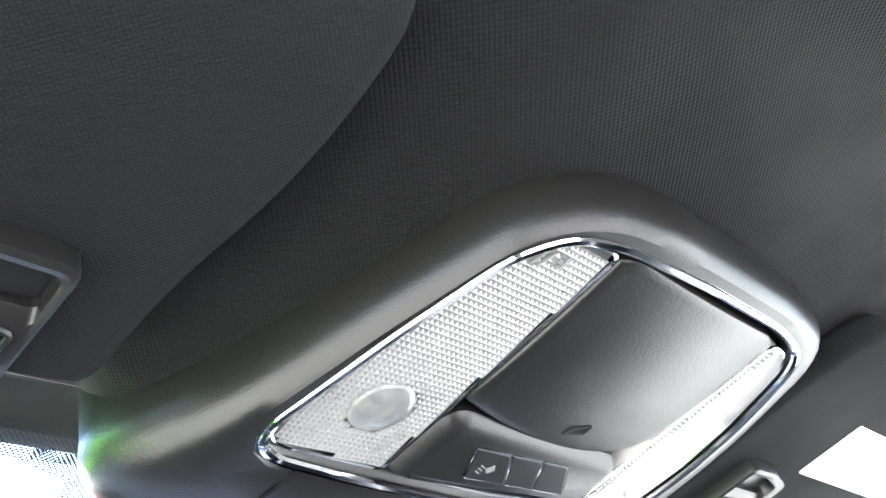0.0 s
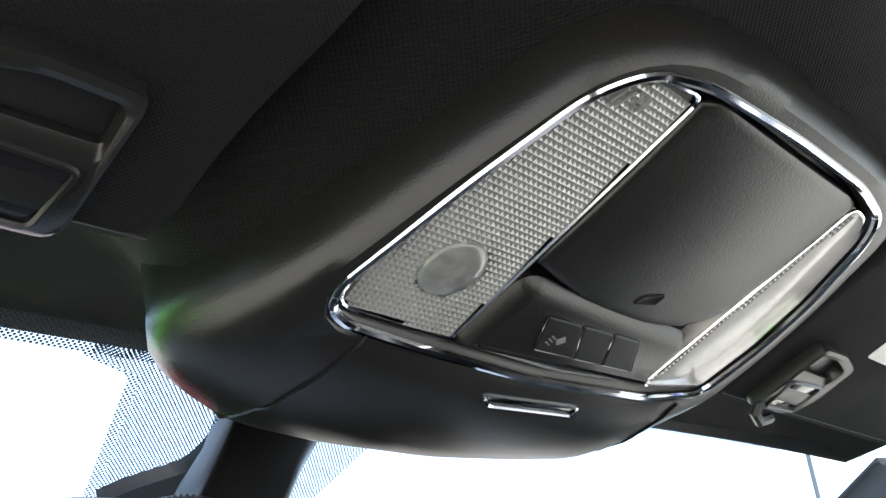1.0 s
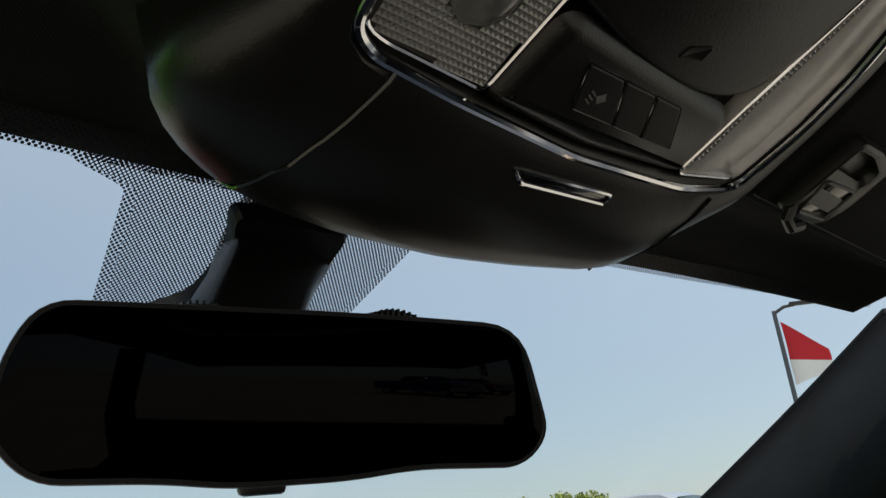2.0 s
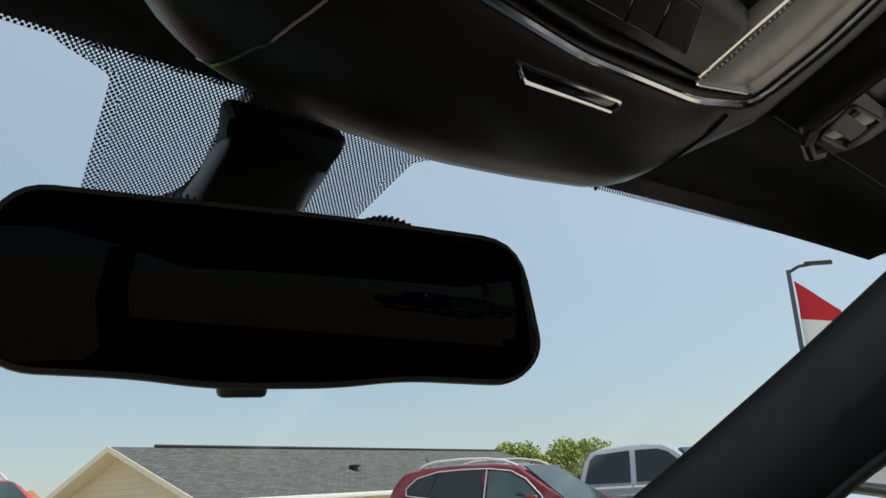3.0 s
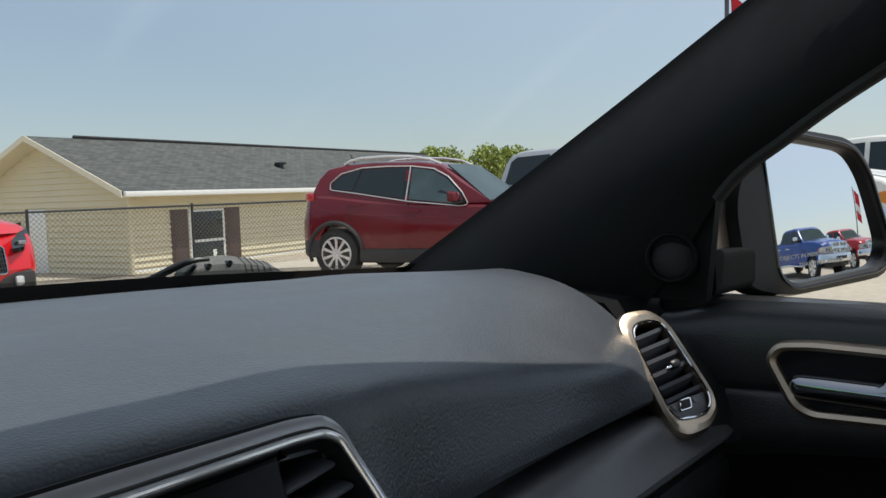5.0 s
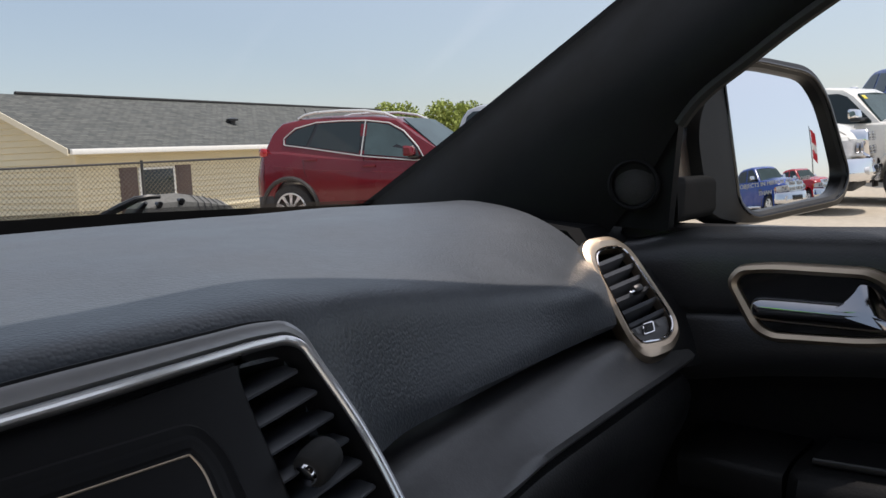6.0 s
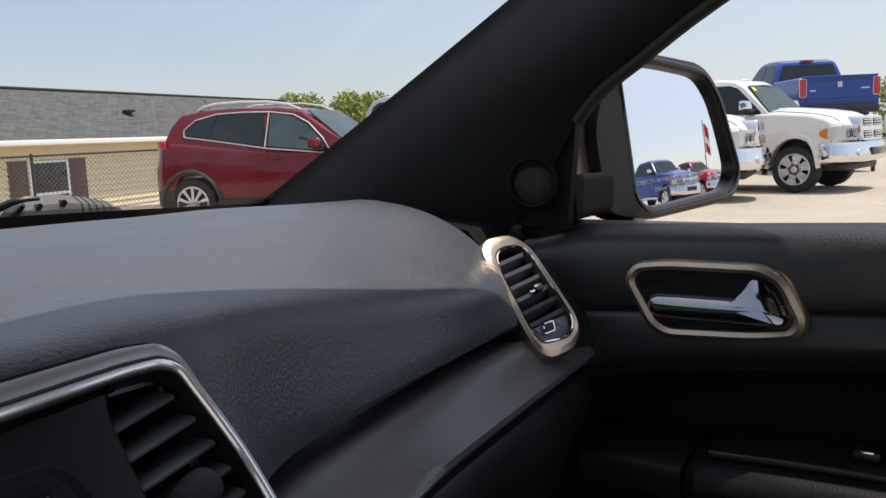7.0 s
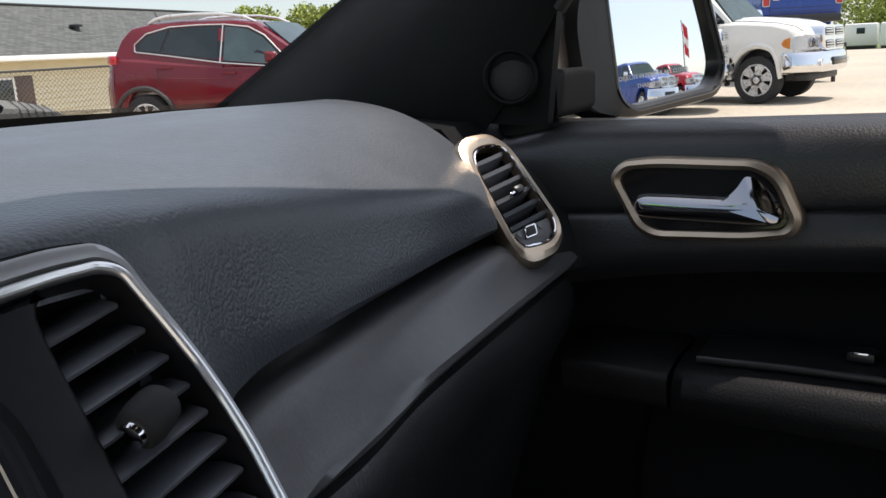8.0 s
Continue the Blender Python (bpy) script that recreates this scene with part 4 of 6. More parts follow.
def door_x(z, y):
    x = table(z, [0.45, 0.74, 0.80, 0.86, 0.90, 0.925, 0.942, 0.955, 0.985, 0.990, 0.995, 1.03, 1.06, 1.074, 1.082], [0.76, 0.762, 0.765, 0.772, 0.765, 0.73, 0.715, 0.713, 0.720, 0.726, 0.719, 0.717, 0.722, 0.736, 0.765])
    return x + 0.02 * max(0, y - 0.5) * 2


DZ = [0.45, 0.6, 0.74, 0.78, 0.82, 0.86, 0.89, 0.905, 0.92, 0.93, 0.938, 0.945, 0.955, 0.97, 0.982, 0.986, 0.990, 0.994, 0.998, 1.01, 1.03, 1.045, 1.058, 1.066, 1.074, 1.079, 1.083]


def door_pt(y, z):
    lift = 0.022 * table(y, [-0.9, 0.2, 0.5, 0.62], [1.6, 0.75, 0.0, -0.3])
    low = 0.05 * table(y, [0.2, 0.36, 0.465, 0.56], [0.6, 0.3, 0.0, -0.4])
    f = min(1, max(0, (1.0 - z) / 0.06))
    dz = lerp(lift, low, f) if z > 0.88 else 0
    top = table(y, [-0.9, 0.22, 0.545, 0.62], [0.022, 0.006, -0.003, -0.018])
    g = min(1, max(0, (z - 1.0) / 0.08))
    return Vector((door_x(z, y), y, z + lerp(dz, top, g)))


part("lining", surf(door_pt, steps(-0.9, 0.80, 64), DZ[8:]), M_DOOR, door)
# same lining further down, its colour darkened for the shade there
part("lower_insert", surf(door_pt, steps(-0.9, 0.80, 40), DZ[:9]), M_DOOR_SHADE, door, "lower door lining, painted near-black for cabin shade")
part("skin", box((0.86, -0.1, 0.75), (0.06, 1.6, 0.62), 0.02), M_GLOSSBLACK, door, "outer door skin")
part("sill", loft([[Vector((x, y, z)) for x, z in ((0.764, 1.05), (0.764, 1.078), (0.80, 1.080), (0.89, 1.070), (0.89, 1.04))] for y in (-0.9, 0.2, 0.64)]), M_BLACK, door)
HB = frame_of((0.712, 0.39, 1.01), (0, -1, 0), (-1, 0, 0.0))
hb_o = rpoly([(-0.096, 0.018), (-0.084, 0.036), (-0.048, 0.041), (0.050, 0.041), (0.073, 0.029), (0.093, -0.013), (0.087, -0.030), (0.046, -0.038), (-0.047, -0.043), (-0.068, -0.034)], [0.014, 0.014, 0.03, 0.03, 0.03, 0.03, 0.016, 0.03, 0.03, 0.02], 5)
hb_i = rpoly([(-0.082, 0.017), (-0.074, 0.027), (-0.045, 0.030), (0.045, 0.030), (0.062, 0.020), (0.078, -0.013), (0.073, -0.022), (0.042, -0.027), (-0.044, -0.031), (-0.058, -0.024)], [0.012, 0.012, 0.02, 0.02, 0.02, 0.02, 0.012, 0.02, 0.02, 0.014], 5)
bez = part("handle_bezel", ring(hb_o, hb_i, HB, -0.012, 0.006, 0.003), M_BRONZE, door, "satin bronze handle bezel")
part("cup", loft([place(HB, hb_i, 0.002), place(HB, inset(hb_i, 0.003), -0.004), place(HB, inset(hb_i, 0.010), -0.0065)]), M_GLOSSBLACK, bez)
lev = bmesh.new()
loft([[HB @ Vector((u, -0.0085 + 0.0135 * k * math.sin(a), 0.001 + 0.0115 * k * math.cos(a))) for a in [2 * math.pi * i / 20 for i in range(20)]] for u, k in ((-0.068, 0.25), (-0.0665, 0.6), (-0.063, 0.85), (-0.056, 0.97), (-0.03, 1), (0.02, 1), (0.05, 1), (0.062, 0.95), (0.070, 0.75), (0.074, 0.3))], bm=lev)
fin = rpoly([(0.002, -0.004), (0.022, 0.004), (0.033, 0.017), (0.037, 0.029), (0.046, 0.028), (0.060, 0.014), (0.074, -0.012), (0.068, -0.019)], [0.01, 0.02, 0.02, 0.003, 0.006, 0.02, 0.006, 0.006], 4)
lean = lambda k, w: [HB @ Vector((lerp(p[0], 0.047, k), lerp(p[1], 0.0, k), w - 0.32 * lerp(p[1], 0.0, k))) for p in fin]
loft([lean(0, -0.004), lean(0, 0.004), lean(0.05, 0.0085), lean(0.16, 0.0100), lean(0.9, 0.0108)], bm=lev)
part("lever", lev, M_DARKCHROME, bez, "dark polished chrome release lever")
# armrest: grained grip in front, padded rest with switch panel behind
part("grip", loft([[Vector((x, y, z)) for x, z in rpoly([(0.675, 0.80), (0.672, 0.838), (0.70, 0.846), (0.78, 0.850), (0.78, 0.80)], [0.01, 0.008, 0.01, 0.005, 0.005], 3)] for y in (0.412, 0.45, 0.50, 0.525)]), M_ARM_SHADE, door, "grained pull grip")
part("armrest", loft([[Vector((x + dx, y, z + dz)) for x, z in rpoly([(0.668, 0.795), (0.660, 0.826), (0.672, 0.846), (0.70, 0.850), (0.78, 0.850), (0.78, 0.795)], [0.012, 0.012, 0.01, 0.01, 0.004, 0.004], 4)] for y, dx, dz in ((0.408, 0.012, -0.004), (0.395, 0.002, 0), (0.3, 0.0, 0.004), (0.2, -0.004, 0.006), (0, -0.008, 0.006), (-0.5, -0.008, 0.0))]), M_ARM_SHADE, door)
swp = part("switch_panel", loft([[Vector((x, y, z + dz)) for x, z in rpoly([(0.690, 0.850), (0.690, 0.858), (0.76, 0.860), (0.76, 0.850)], 0.003, 3)] for y, dz in ((0.388, 0), (0.3, 0.004), (0.2, 0.006), (-0.05, 0.006))]), M_BLACK, door, "black window switch panel")
for yy in (0.20, 0.245):
    part("window_switch", box((0.722, yy, 0.871), (0.022, 0.024, 0.010), 0.003), M_BLACK, swp)
    part("switch_tip", box((0.708, yy, 0.876), (0.004, 0.014, 0.004), 0.001), M_CHROME, swp)
part("pocket", surf(lambda y, s: Vector((0.762 - 0.05 * math.sin(math.pi * min(1, s * 1.3)) * (1 if s < 0.77 else 0), y, lerp(0.79, 0.5, s))), steps(-0.6, 0.45, 10), steps(0, 1, 12)), M_DOOR_SHADE, door)
# sail panel with the tweeter
part("sail", loft([[Vector((x, y, z)) for y, z in rpoly([(0.68, 1.082), (0.566, 1.076), (0.550, 1.215), (0.56, 1.235), (0.66, 1.19)], [0.01, 0.006, 0.01, 0.01, 0.02], 4)] for x in (0.738, 0.742, 0.752)]), M_TRIM, door, "black plastic sail panel")
TW = frame_of((0.730, 0.603, 1.130), (0, -1, 0), (-1, -0.30, 0.05))
tw = part("tweeter", ring(disc((0, 0), 0.031, 36), disc((0, 0), 0.024, 36), TW, -0.02, 0.010, 0.003), M_TRIM, door, "round tweeter with a perforated grille")
part("grille", loft([place(TW, disc((0, 0), r, 32), w) for r, w in ((0.024, 0.004), (0.018, 0.0075), (0.010, 0.0095), (0.002, 0.010))]), mat("speaker_grille", (0.014, 0.014, 0.015), 0.6, bump=1.0, bscale=900, cells=True), tw)
side_glass = solo("window_2", surf(lambda u, s: Vector((lerp(0.83, 0.70, s), lerp(-0.9, table(s, [0, 0.35, 0.57, 0.74, 0.92, 1], [0.70, 0.62, 0.50, 0.35, 0.15, 0.04]), u), lerp(1.06, 1.52, s))), steps(0, 1, 12), steps(0, 1, 10)), M_GLASS, "clear side window glass", "window", kind="structure")
side_glass.visible_shadow = False

# ---- door mirror ----
GM = Vector((-0.450, -0.890, 0.089)).normalized()
SMF = frame_of((0.968, 0.514, 1.176), (0.89, -0.45, 0), GM)
dm = thing("door_mirror", (0.83, 0.55, 1.08), "black door mirror with convex glass on a short foot", "door mirror")
g_o = rpoly([(-0.094, 0.086), (-0.05, 0.094), (0.042, 0.078), (0.064, 0.048), (0.095, -0.052), (0.080, -0.078), (-0.062, -0.093), (-0.080, -0.078)], [0.012, 0.04, 0.035, 0.03, 0.03, 0.02, 0.02, 0.014], 6)
h_o = rpoly([(-0.152, 0.020), (-0.118, 0.078), (-0.055, 0.111), (0.050, 0.095), (0.080, 0.056), (0.112, -0.056), (0.092, -0.094), (-0.070, -0.110), (-0.140, -0.098)], [0.03, 0.05, 0.05, 0.04, 0.04, 0.03, 0.03, 0.03, 0.02], 6)
hp, gp = polar(h_o, (0, 0), 72), polar(g_o, (0, 0), 72)
part("housing", loft([place(SMF, inset(gp, 0.003), -0.014), place(SMF, gp, 0.004), place(SMF, inset(gp, -0.006), 0.008), place(SMF, [(lerp(a[0], b[0], 0.85), lerp(a[1], b[1], 0.85)) for a, b in zip(gp, hp)], 0.004), place(SMF, hp, -0.008), place(SMF, hp, -0.022), place(SMF, [(p[0] * 0.92, p[1] * 0.92) for p in hp], -0.05), place(SMF, [(p[0] * 0.7, p[1] * 0.7) for p in hp], -0.08), place(SMF, [(p[0] * 0.3, p[1] * 0.3) for p in hp], -0.092)], cap=False), M_BLACK, dm)
pg = polar(inset(g_o, 0.001), (0, 0), 64)
RC = 1.25
rows = []
for k in (1.0, 0.85, 0.7, 0.5, 0.3, 0.12, 0.02):
    rows.append([SMF @ Vector((p[0] * k, p[1] * k, -((p[0] * k) ** 2 + (p[1] * k) ** 2) / (2 * RC) - 0.001)) for p in pg])
part("mirror_glass", loft([place(SMF, pg, -0.010)] + rows), M_MIRROR, dm, "convex mirror glass", angle=80)


def lettering(text, size, u, v):
    """Flat letters on the mirror glass."""
    cu = bpy.data.curves.new("lettering", "FONT")
    cu.body, cu.size, cu.extrude, cu.resolution_u = text, size, 0.00002, 2
    ob = new("lettering", cu)
    me = bpy.data.meshes.new_from_object(ob.evaluated_get(bpy.context.evaluated_depsgraph_get()))
    bpy.data.objects.remove(ob)
    bm = bmesh.new()
    bm.from_mesh(me)
    for vert in bm.verts:
        x, y = vert.co.x + u, vert.co.y + v + 0.06 * vert.co.x
        vert.co = SMF @ Vector((x, y, -(x * x + y * y) / (2 * RC) - 0.0006 + vert.co.z))
    return bm


for text, u, v in (("OBJECTS IN MIRROR ARE CLOSER", -0.074, -0.062), ("THAN THEY APPEAR", -0.045, -0.072)):
    part("lettering", lettering(text, 0.0078, u, v), M_ETCH, dm, "etched grey lettering", smooth=False)
part("rim", tube(place(SMF, inset(g_o, -0.006), 0.0075), 0.0022, 6, closed=True), M_GLOSSBLACK, dm)
part("foot", loft([[Vector((x, y, z)) for y, z in rpoly(o, 0.010, 4)] for x, o in ((0.77, [(0.60, 1.078), (0.568, 1.082), (0.570, 1.136), (0.60, 1.134)]), (0.84, [(0.60, 1.080), (0.560, 1.084), (0.562, 1.136), (0.60, 1.134)]), (0.90, [(0.60, 1.086), (0.55, 1.09), (0.552, 1.13), (0.60, 1.13)]))]), M_TRIM, dm)


# ---- outdoors: ground ----

def ground_z(x, y):
    a = -0.98 * smooth01((y - 13.2) / 4.0)
    b = -1.6 * smooth01((x - 40) / 60)
    return min(a, b, -0.2 * smooth01((x - 9) / 7)) + 0.10 * smooth01((y - 4) / 3) * smooth01((6 - x) / 3) * smooth01((x + 9) / 4) * smooth01((16 - y) / 2.5)


gx = sorted(set([-2500, -900, -300, -120, -60, -40] + [i * 1.5 for i in range(-18, 38)] + [62, 70, 80, 95, 120, 200, 400, 900, 2500]))
ground = solo("ground", surf(lambda x, y: Vector((x, y, ground_z(x, y))), gx, gx), M_CONCRETE, "pale tan concrete car lot, worn and stained", "ground", kind="structure")
M_GRASS = mat("grass", (0.10, 0.13, 0.035), 0.95, var=0.3, scale=0.3, fine=5)
solo("ground_grass", surf(lambda x, y: Vector((x, y, ground_z(x, y) + 0.03)), [58, 70, 80, 95, 120, 200, 400, 900], [-500, -100, -40, -20, -8, 4, 10, 20, 40, 100, 500]), M_GRASS, "dry green verge beyond the lot", "grass", kind="structure")
# ---- vehicles ----
M_TYRE = mat("tyre_rubber", (0.020, 0.020, 0.021), 0.8, var=0.15)
M_RIM = mat("alloy_rim", (0.72, 0.72, 0.72), 0.28, metal=0.45)
M_CARGLASS = mat("car_glass", (0.020, 0.030, 0.034), 0.05, var=0.05, spec=0.32)
M_FRONTGLASS = mat("clear_car_glass", (0.055, 0.085, 0.09), 0.05, var=0.35, scale=2.5, spec=0.45)
M_SCREENGLASS = mat("windscreen_tint", (0.042, 0.066, 0.066), 0.06, var=0.4, scale=2.0, spec=0.12)
M_CLAD = mat("grey_cladding", (0.030, 0.029, 0.029), 0.6)
M_HEADLAMP = mat("headlamp", (0.55, 0.56, 0.58), 0.08, var=0.2, scale=20, spec=0.8)
M_LAMPGLASS = mat("lamp_glass", (0.24, 0.25, 0.26), 0.06, var=0.25, scale=25, coat=0.5)
M_TAILLAMP = mat("tail_lamp", (0.45, 0.01, 0.015), 0.1, var=0.1, coat=0.6)
M_RAIL = mat("rail_silver", (0.70, 0.70, 0.69), 0.30, metal=0.4, var=0.03)
M_AMBER = mat("amber_lens", (0.6, 0.2, 0.03), 0.15)


def paint(name, col, rough=0.25):
    return mat(name, col, rough, var=0.05, scale=1.2, fine=30, coat=0.6, spec=0.25)


def arc(cx, cz, r, a0, a1, n=12):
    return [(cx + r * math.cos(radians(lerp(a0, a1, i / n))), cz + r * math.sin(radians(lerp(a0, a1, i / n)))) for i in range(n + 1)]


def span(poly, x):
    """The lowest and highest height of a side view at x."""
    zs, n = [], len(poly)
    for i in range(n):
        (xa, za), (xb, zb) = poly[i], poly[(i + 1) % n]
        if (xa - x) * (xb - x) <= 0 and abs(xb - xa) > 1e-9:
            zs.append(za + (zb - za) * (x - xa) / (xb - xa))
    return (min(zs), max(zs)) if zs else None


def shell(profile, hw, layers):
    """A body from its side view; hw(z): half width; layers: (share of the half width, inset)."""
    bm = loft([[Vector((x, f * hw(z), z)) for x, z in inset(profile, d)] for f, d in layers], cap=False)
    for f, d in (layers[0], layers[-1]):
        poly = inset(profile, d)
        x0, x1 = min(p[0] for p in poly) + 0.004, max(p[0] for p in poly) - 0.004
        rows = []
        for x in steps(x0, x1, 110):
            lo, hi = span(poly, x)
            rows.append([Vector((x, f * hw(z), z)) for z in steps(lo, hi, 8)])
        loft(rows, closed=False, cap=False, bm=bm)
    return bm


LAY = [(-1, 0.055), (-0.985, 0.025), (-0.95, 0.006), (-0.86, 0.0), (0, -0.004), (0.86, 0.0), (0.95, 0.006), (0.985, 0.025), (1, 0.055)]


def pane(pts, hw, side, off=0.010):
    """A side window from its outline in the side view."""
    bm = bmesh.new()
    rows = [[Vector((x, side * (hw(z) + o), z)) for x, z in pts] for o in (-0.02, off)]
    return loft(rows, bm=bm)


def wheel(parent, x, y, r, w, spokes, side):
    hub = part("wheel", loft([[Vector((x + rr * math.cos(a), y + side * yy, r + rr * math.sin(a))) for a in [2 * math.pi * i / 36 for i in range(36)]] for rr, yy in ((r * 0.62, -w * 0.5), (r * 0.93, -w * 0.5), (r, -w * 0.36), (r, w * 0.36), (r * 0.95, w * 0.5), (r * 0.70, w * 0.5), (r * 0.66, w * 0.42))]), M_TYRE, parent, "black tyre on an alloy rim")
    part("rim", loft([[Vector((x + rr * math.cos(a), y + side * yy, r + rr * math.sin(a))) for a in [2 * math.pi * i / 36 for i in range(36)]] for rr, yy in ((r * 0.68, w * 0.44), (r * 0.66, w * 0.5), (r * 0.60, w * 0.46), (r * 0.58, w * 0.2), (r * 0.1, w * 0.15))]), M_GLOSSBLACK, hub)
    bm = bmesh.new()
    for i in range(spokes):
        a = 2 * math.pi * i / spokes + 0.3
        m = Matrix.Translation((x, y + side * w * 0.40, r)) @ Matrix.Rotation(-a, 4, "Y")
        ww = r * (4.6 if spokes < 8 else 2.4) / spokes
        loft([[m @ Vector((rr, side * yy, zz * s)) for zz, yy in ((-1, -0.02), (-0.8, 0.02), (0.8, 0.02), (1, -0.02))] for rr, s in ((r * 0.08, ww * 0.30), (r * 0.35, ww * 0.22), (r * 0.62, ww * 0.36))], bm=bm)
    for p in (0.655,):
        tube([Vector((x + r * p * math.cos(a), y + side * w * 0.48, r + r * p * math.sin(a))) for a in [2 * math.pi * i / 36 for i in range(36)]], r * 0.035, 6, closed=True, bm=bm)
    loft([[Vector((x + rr * math.cos(a), y + side * yy, r + rr * math.sin(a))) for a in [2 * math.pi * i / 16 for i in range(16)]] for rr, yy in ((r * 0.14, w * 0.38), (r * 0.13, w * 0.50), (r * 0.06, w * 0.53))], bm=bm)
    part("spokes", bm, M_RIM, hub, angle=50)


def line(parent, name, pts, hw, side, r, material, off=0.0):
    part(name, tube([Vector((x, side * (hw(z) + off), z)) for x, z in pts], r, 5), material, parent)


def lines_of(paths, r):
    bm = bmesh.new()
    for path in paths:
        tube(path, r, 4, bm=bm)
    return bm


def suv(label, colour):
    v = thing("suv", (0, 0, 0), label, "car")
    prof = [(-2.08, 0.40), (-2.14, 0.60), (-2.13, 0.86), (-2.06, 1.12), (-1.98, 1.24), (-1.4, 1.22), (-0.9, 1.16), (0.0, 1.075), (0.95, 1.05), (1.35, 1.02), (1.85, 0.95), (2.12, 0.86), (2.24, 0.74), (2.30, 0.55), (2.22, 0.34), (1.82, 0.30)] + arc(1.38, 0.37, 0.42, -10, 190)[1:-1] + [(0.94, 0.28), (-0.88, 0.28)] + arc(-1.32, 0.37, 0.42, -10, 190)[1:-1] + [(-1.78, 0.32)]
    hwb = lambda z: table(z, [0.25, 0.45, 0.75, 0.80, 0.98, 1.1, 1.25], [0.88, 0.915, 0.930, 0.922, 0.905, 0.88, 0.835])
    part("body", shell(prof, hwb, LAY), colour, v)
    roofp = [(-2.06, 1.03), (-1.94, 1.24), (-1.76, 1.47), (-1.56, 1.62), (-1.24, 1.675), (-0.8, 1.69), (-0.1, 1.665), (0.30, 1.60), (0.66, 1.36), (1.12, 1.03)]
    hwr = lambda z: table(z, [1.0, 1.1, 1.56, 1.62, 1.68], [0.885, 0.87, 0.70, 0.66, 0.60])
    part("roof", shell(roofp, hwr, [(-1, 0.03), (-0.97, 0.01), (-0.85, 0.0), (0, -0.004), (0.85, 0.0), (0.97, 0.01), (1, 0.03)]), colour, v)
    for s in (-1, 1):
        for pts in ([(-1.38, 1.315), (-1.385, 1.39), (-1.27, 1.49), (-1.12, 1.545), (-0.965, 1.565), (-1.075, 1.275)], [(-1.02, 1.265), (-0.915, 1.57), (-0.56, 1.578), (-0.24, 1.57), (-0.22, 1.145)], [(-0.135, 1.13), (-0.135, 1.562), (0.02, 1.548), (0.19, 1.515), (0.41, 1.40), (0.63, 1.19), (0.70, 1.08), (0.64, 1.05)]):
            part("window", pane(pts, hwr, s), M_FRONTGLASS if pts[0][0] > -0.2 else M_CARGLASS, v, "clear front window" if pts[0][0] > -0.2 else "tinted side window")
        part("pillar_panel", pane([(-1.42, 1.305), (-1.43, 1.39), (-1.28, 1.51), (-0.96, 1.583), (-0.56, 1.592), (-0.16, 1.578), (0.19, 1.53), (0.42, 1.415), (0.64, 1.205), (0.74, 1.06), (0.64, 1.035), (-0.14, 1.115), (-0.98, 1.245)], hwr, s, 0.004), M_GLOSSBLACK, v, "black pillars between the windows")
        line(v, "window_trim", [(-1.44, 1.30), (-1.455, 1.395), (-1.29, 1.528), (-0.96, 1.60), (-0.56, 1.607), (-0.16, 1.594), (0.20, 1.545), (0.435, 1.425), (0.66, 1.21), (0.76, 1.06), (0.74, 1.03), (0.64, 1.02), (-0.14, 1.10), (-0.98, 1.232), (-1.42, 1.295), (-1.44, 1.31)], hwr, s, 0.009, M_SATIN, 0.012)
        line(v, "pillar_trim", [(-0.17, 1.585), (-0.18, 1.11)], hwr, s, 0.009, M_SATIN, 0.016)
        for cx in (1.38, -1.32):
            part("arch_trim", tube([Vector((x, s * hwb(z), z)) for x, z in arc(cx, 0.37, 0.452, -15, 195, 20)], 0.032, 6, flat=1.0), M_CLAD, v, "grey wheel arch trim")
        part("sill_trim", box((0.03, s * 0.895, 0.34), (1.9, 0.09, 0.20), 0.03), M_CLAD, v)
        part("rear_bumper_trim", box((-1.93, s * 0.80, 0.46), (0.40, 0.26, 0.30), 0.06), M_CLAD, v)
        line(v, "door_seam", [(-0.14, 1.08), (-0.13, 0.45), (-0.08, 0.34)], hwb, s, 0.006, M_GLOSSBLACK)
        line(v, "door_seam", [(-1.10, 1.08), (-1.07, 0.90), (-0.93, 0.64), (-0.86, 0.42)], hwb, s, 0.006, M_GLOSSBLACK)
        line(v, "door_seam", [(0.74, 1.05), (0.74, 0.55), (0.66, 0.36)], hwb, s, 0.006, M_GLOSSBLACK)
        for hx, hz in ((-0.05, 0.965), (-0.97, 1.07)):
            part("door_handle", box((hx, s * (hwb(hz) + 0.012), hz), (0.20, 0.035, 0.035), 0.012), colour, v)
        line(v, "body_crease", [(-1.7, 1.00), (-0.9, 0.93), (0.3, 0.87), (1.5, 0.86)], hwb, s, 0.007, colour)
        part("mirror", loft([[Vector((0.60 + dx, s * y, 1.15 + dz)) for dx, dz in rpoly([(-0.07 * k, -0.07 * k), (0.08 * k, -0.06 * k), (0.06 * k, 0.06 * k), (-0.07 * k, 0.075 * k)], 0.03 * k, 3)] for y, k in ((0.84, 0.5), (0.92, 0.8), (0.95, 1), (1.06, 1), (1.09, 0.6))]), colour, v)
        part("mirror_foot", box((0.64, s * 0.90, 1.075), (0.16, 0.16, 0.04), 0.012), M_GLOSSBLACK, v)
        part("roof_rail", tube([Vector((x, s * (0.61 - 0.02 * abs(x + 0.6)), z)) for x, z in ((-1.30, 1.665), (-1.20, 1.715), (-1.02, 1.745), (-0.6, 1.752), (-0.22, 1.735), (0.08, 1.685), (0.26, 1.605))], 0.019, 8), M_RAIL, v, "silver roof rail")
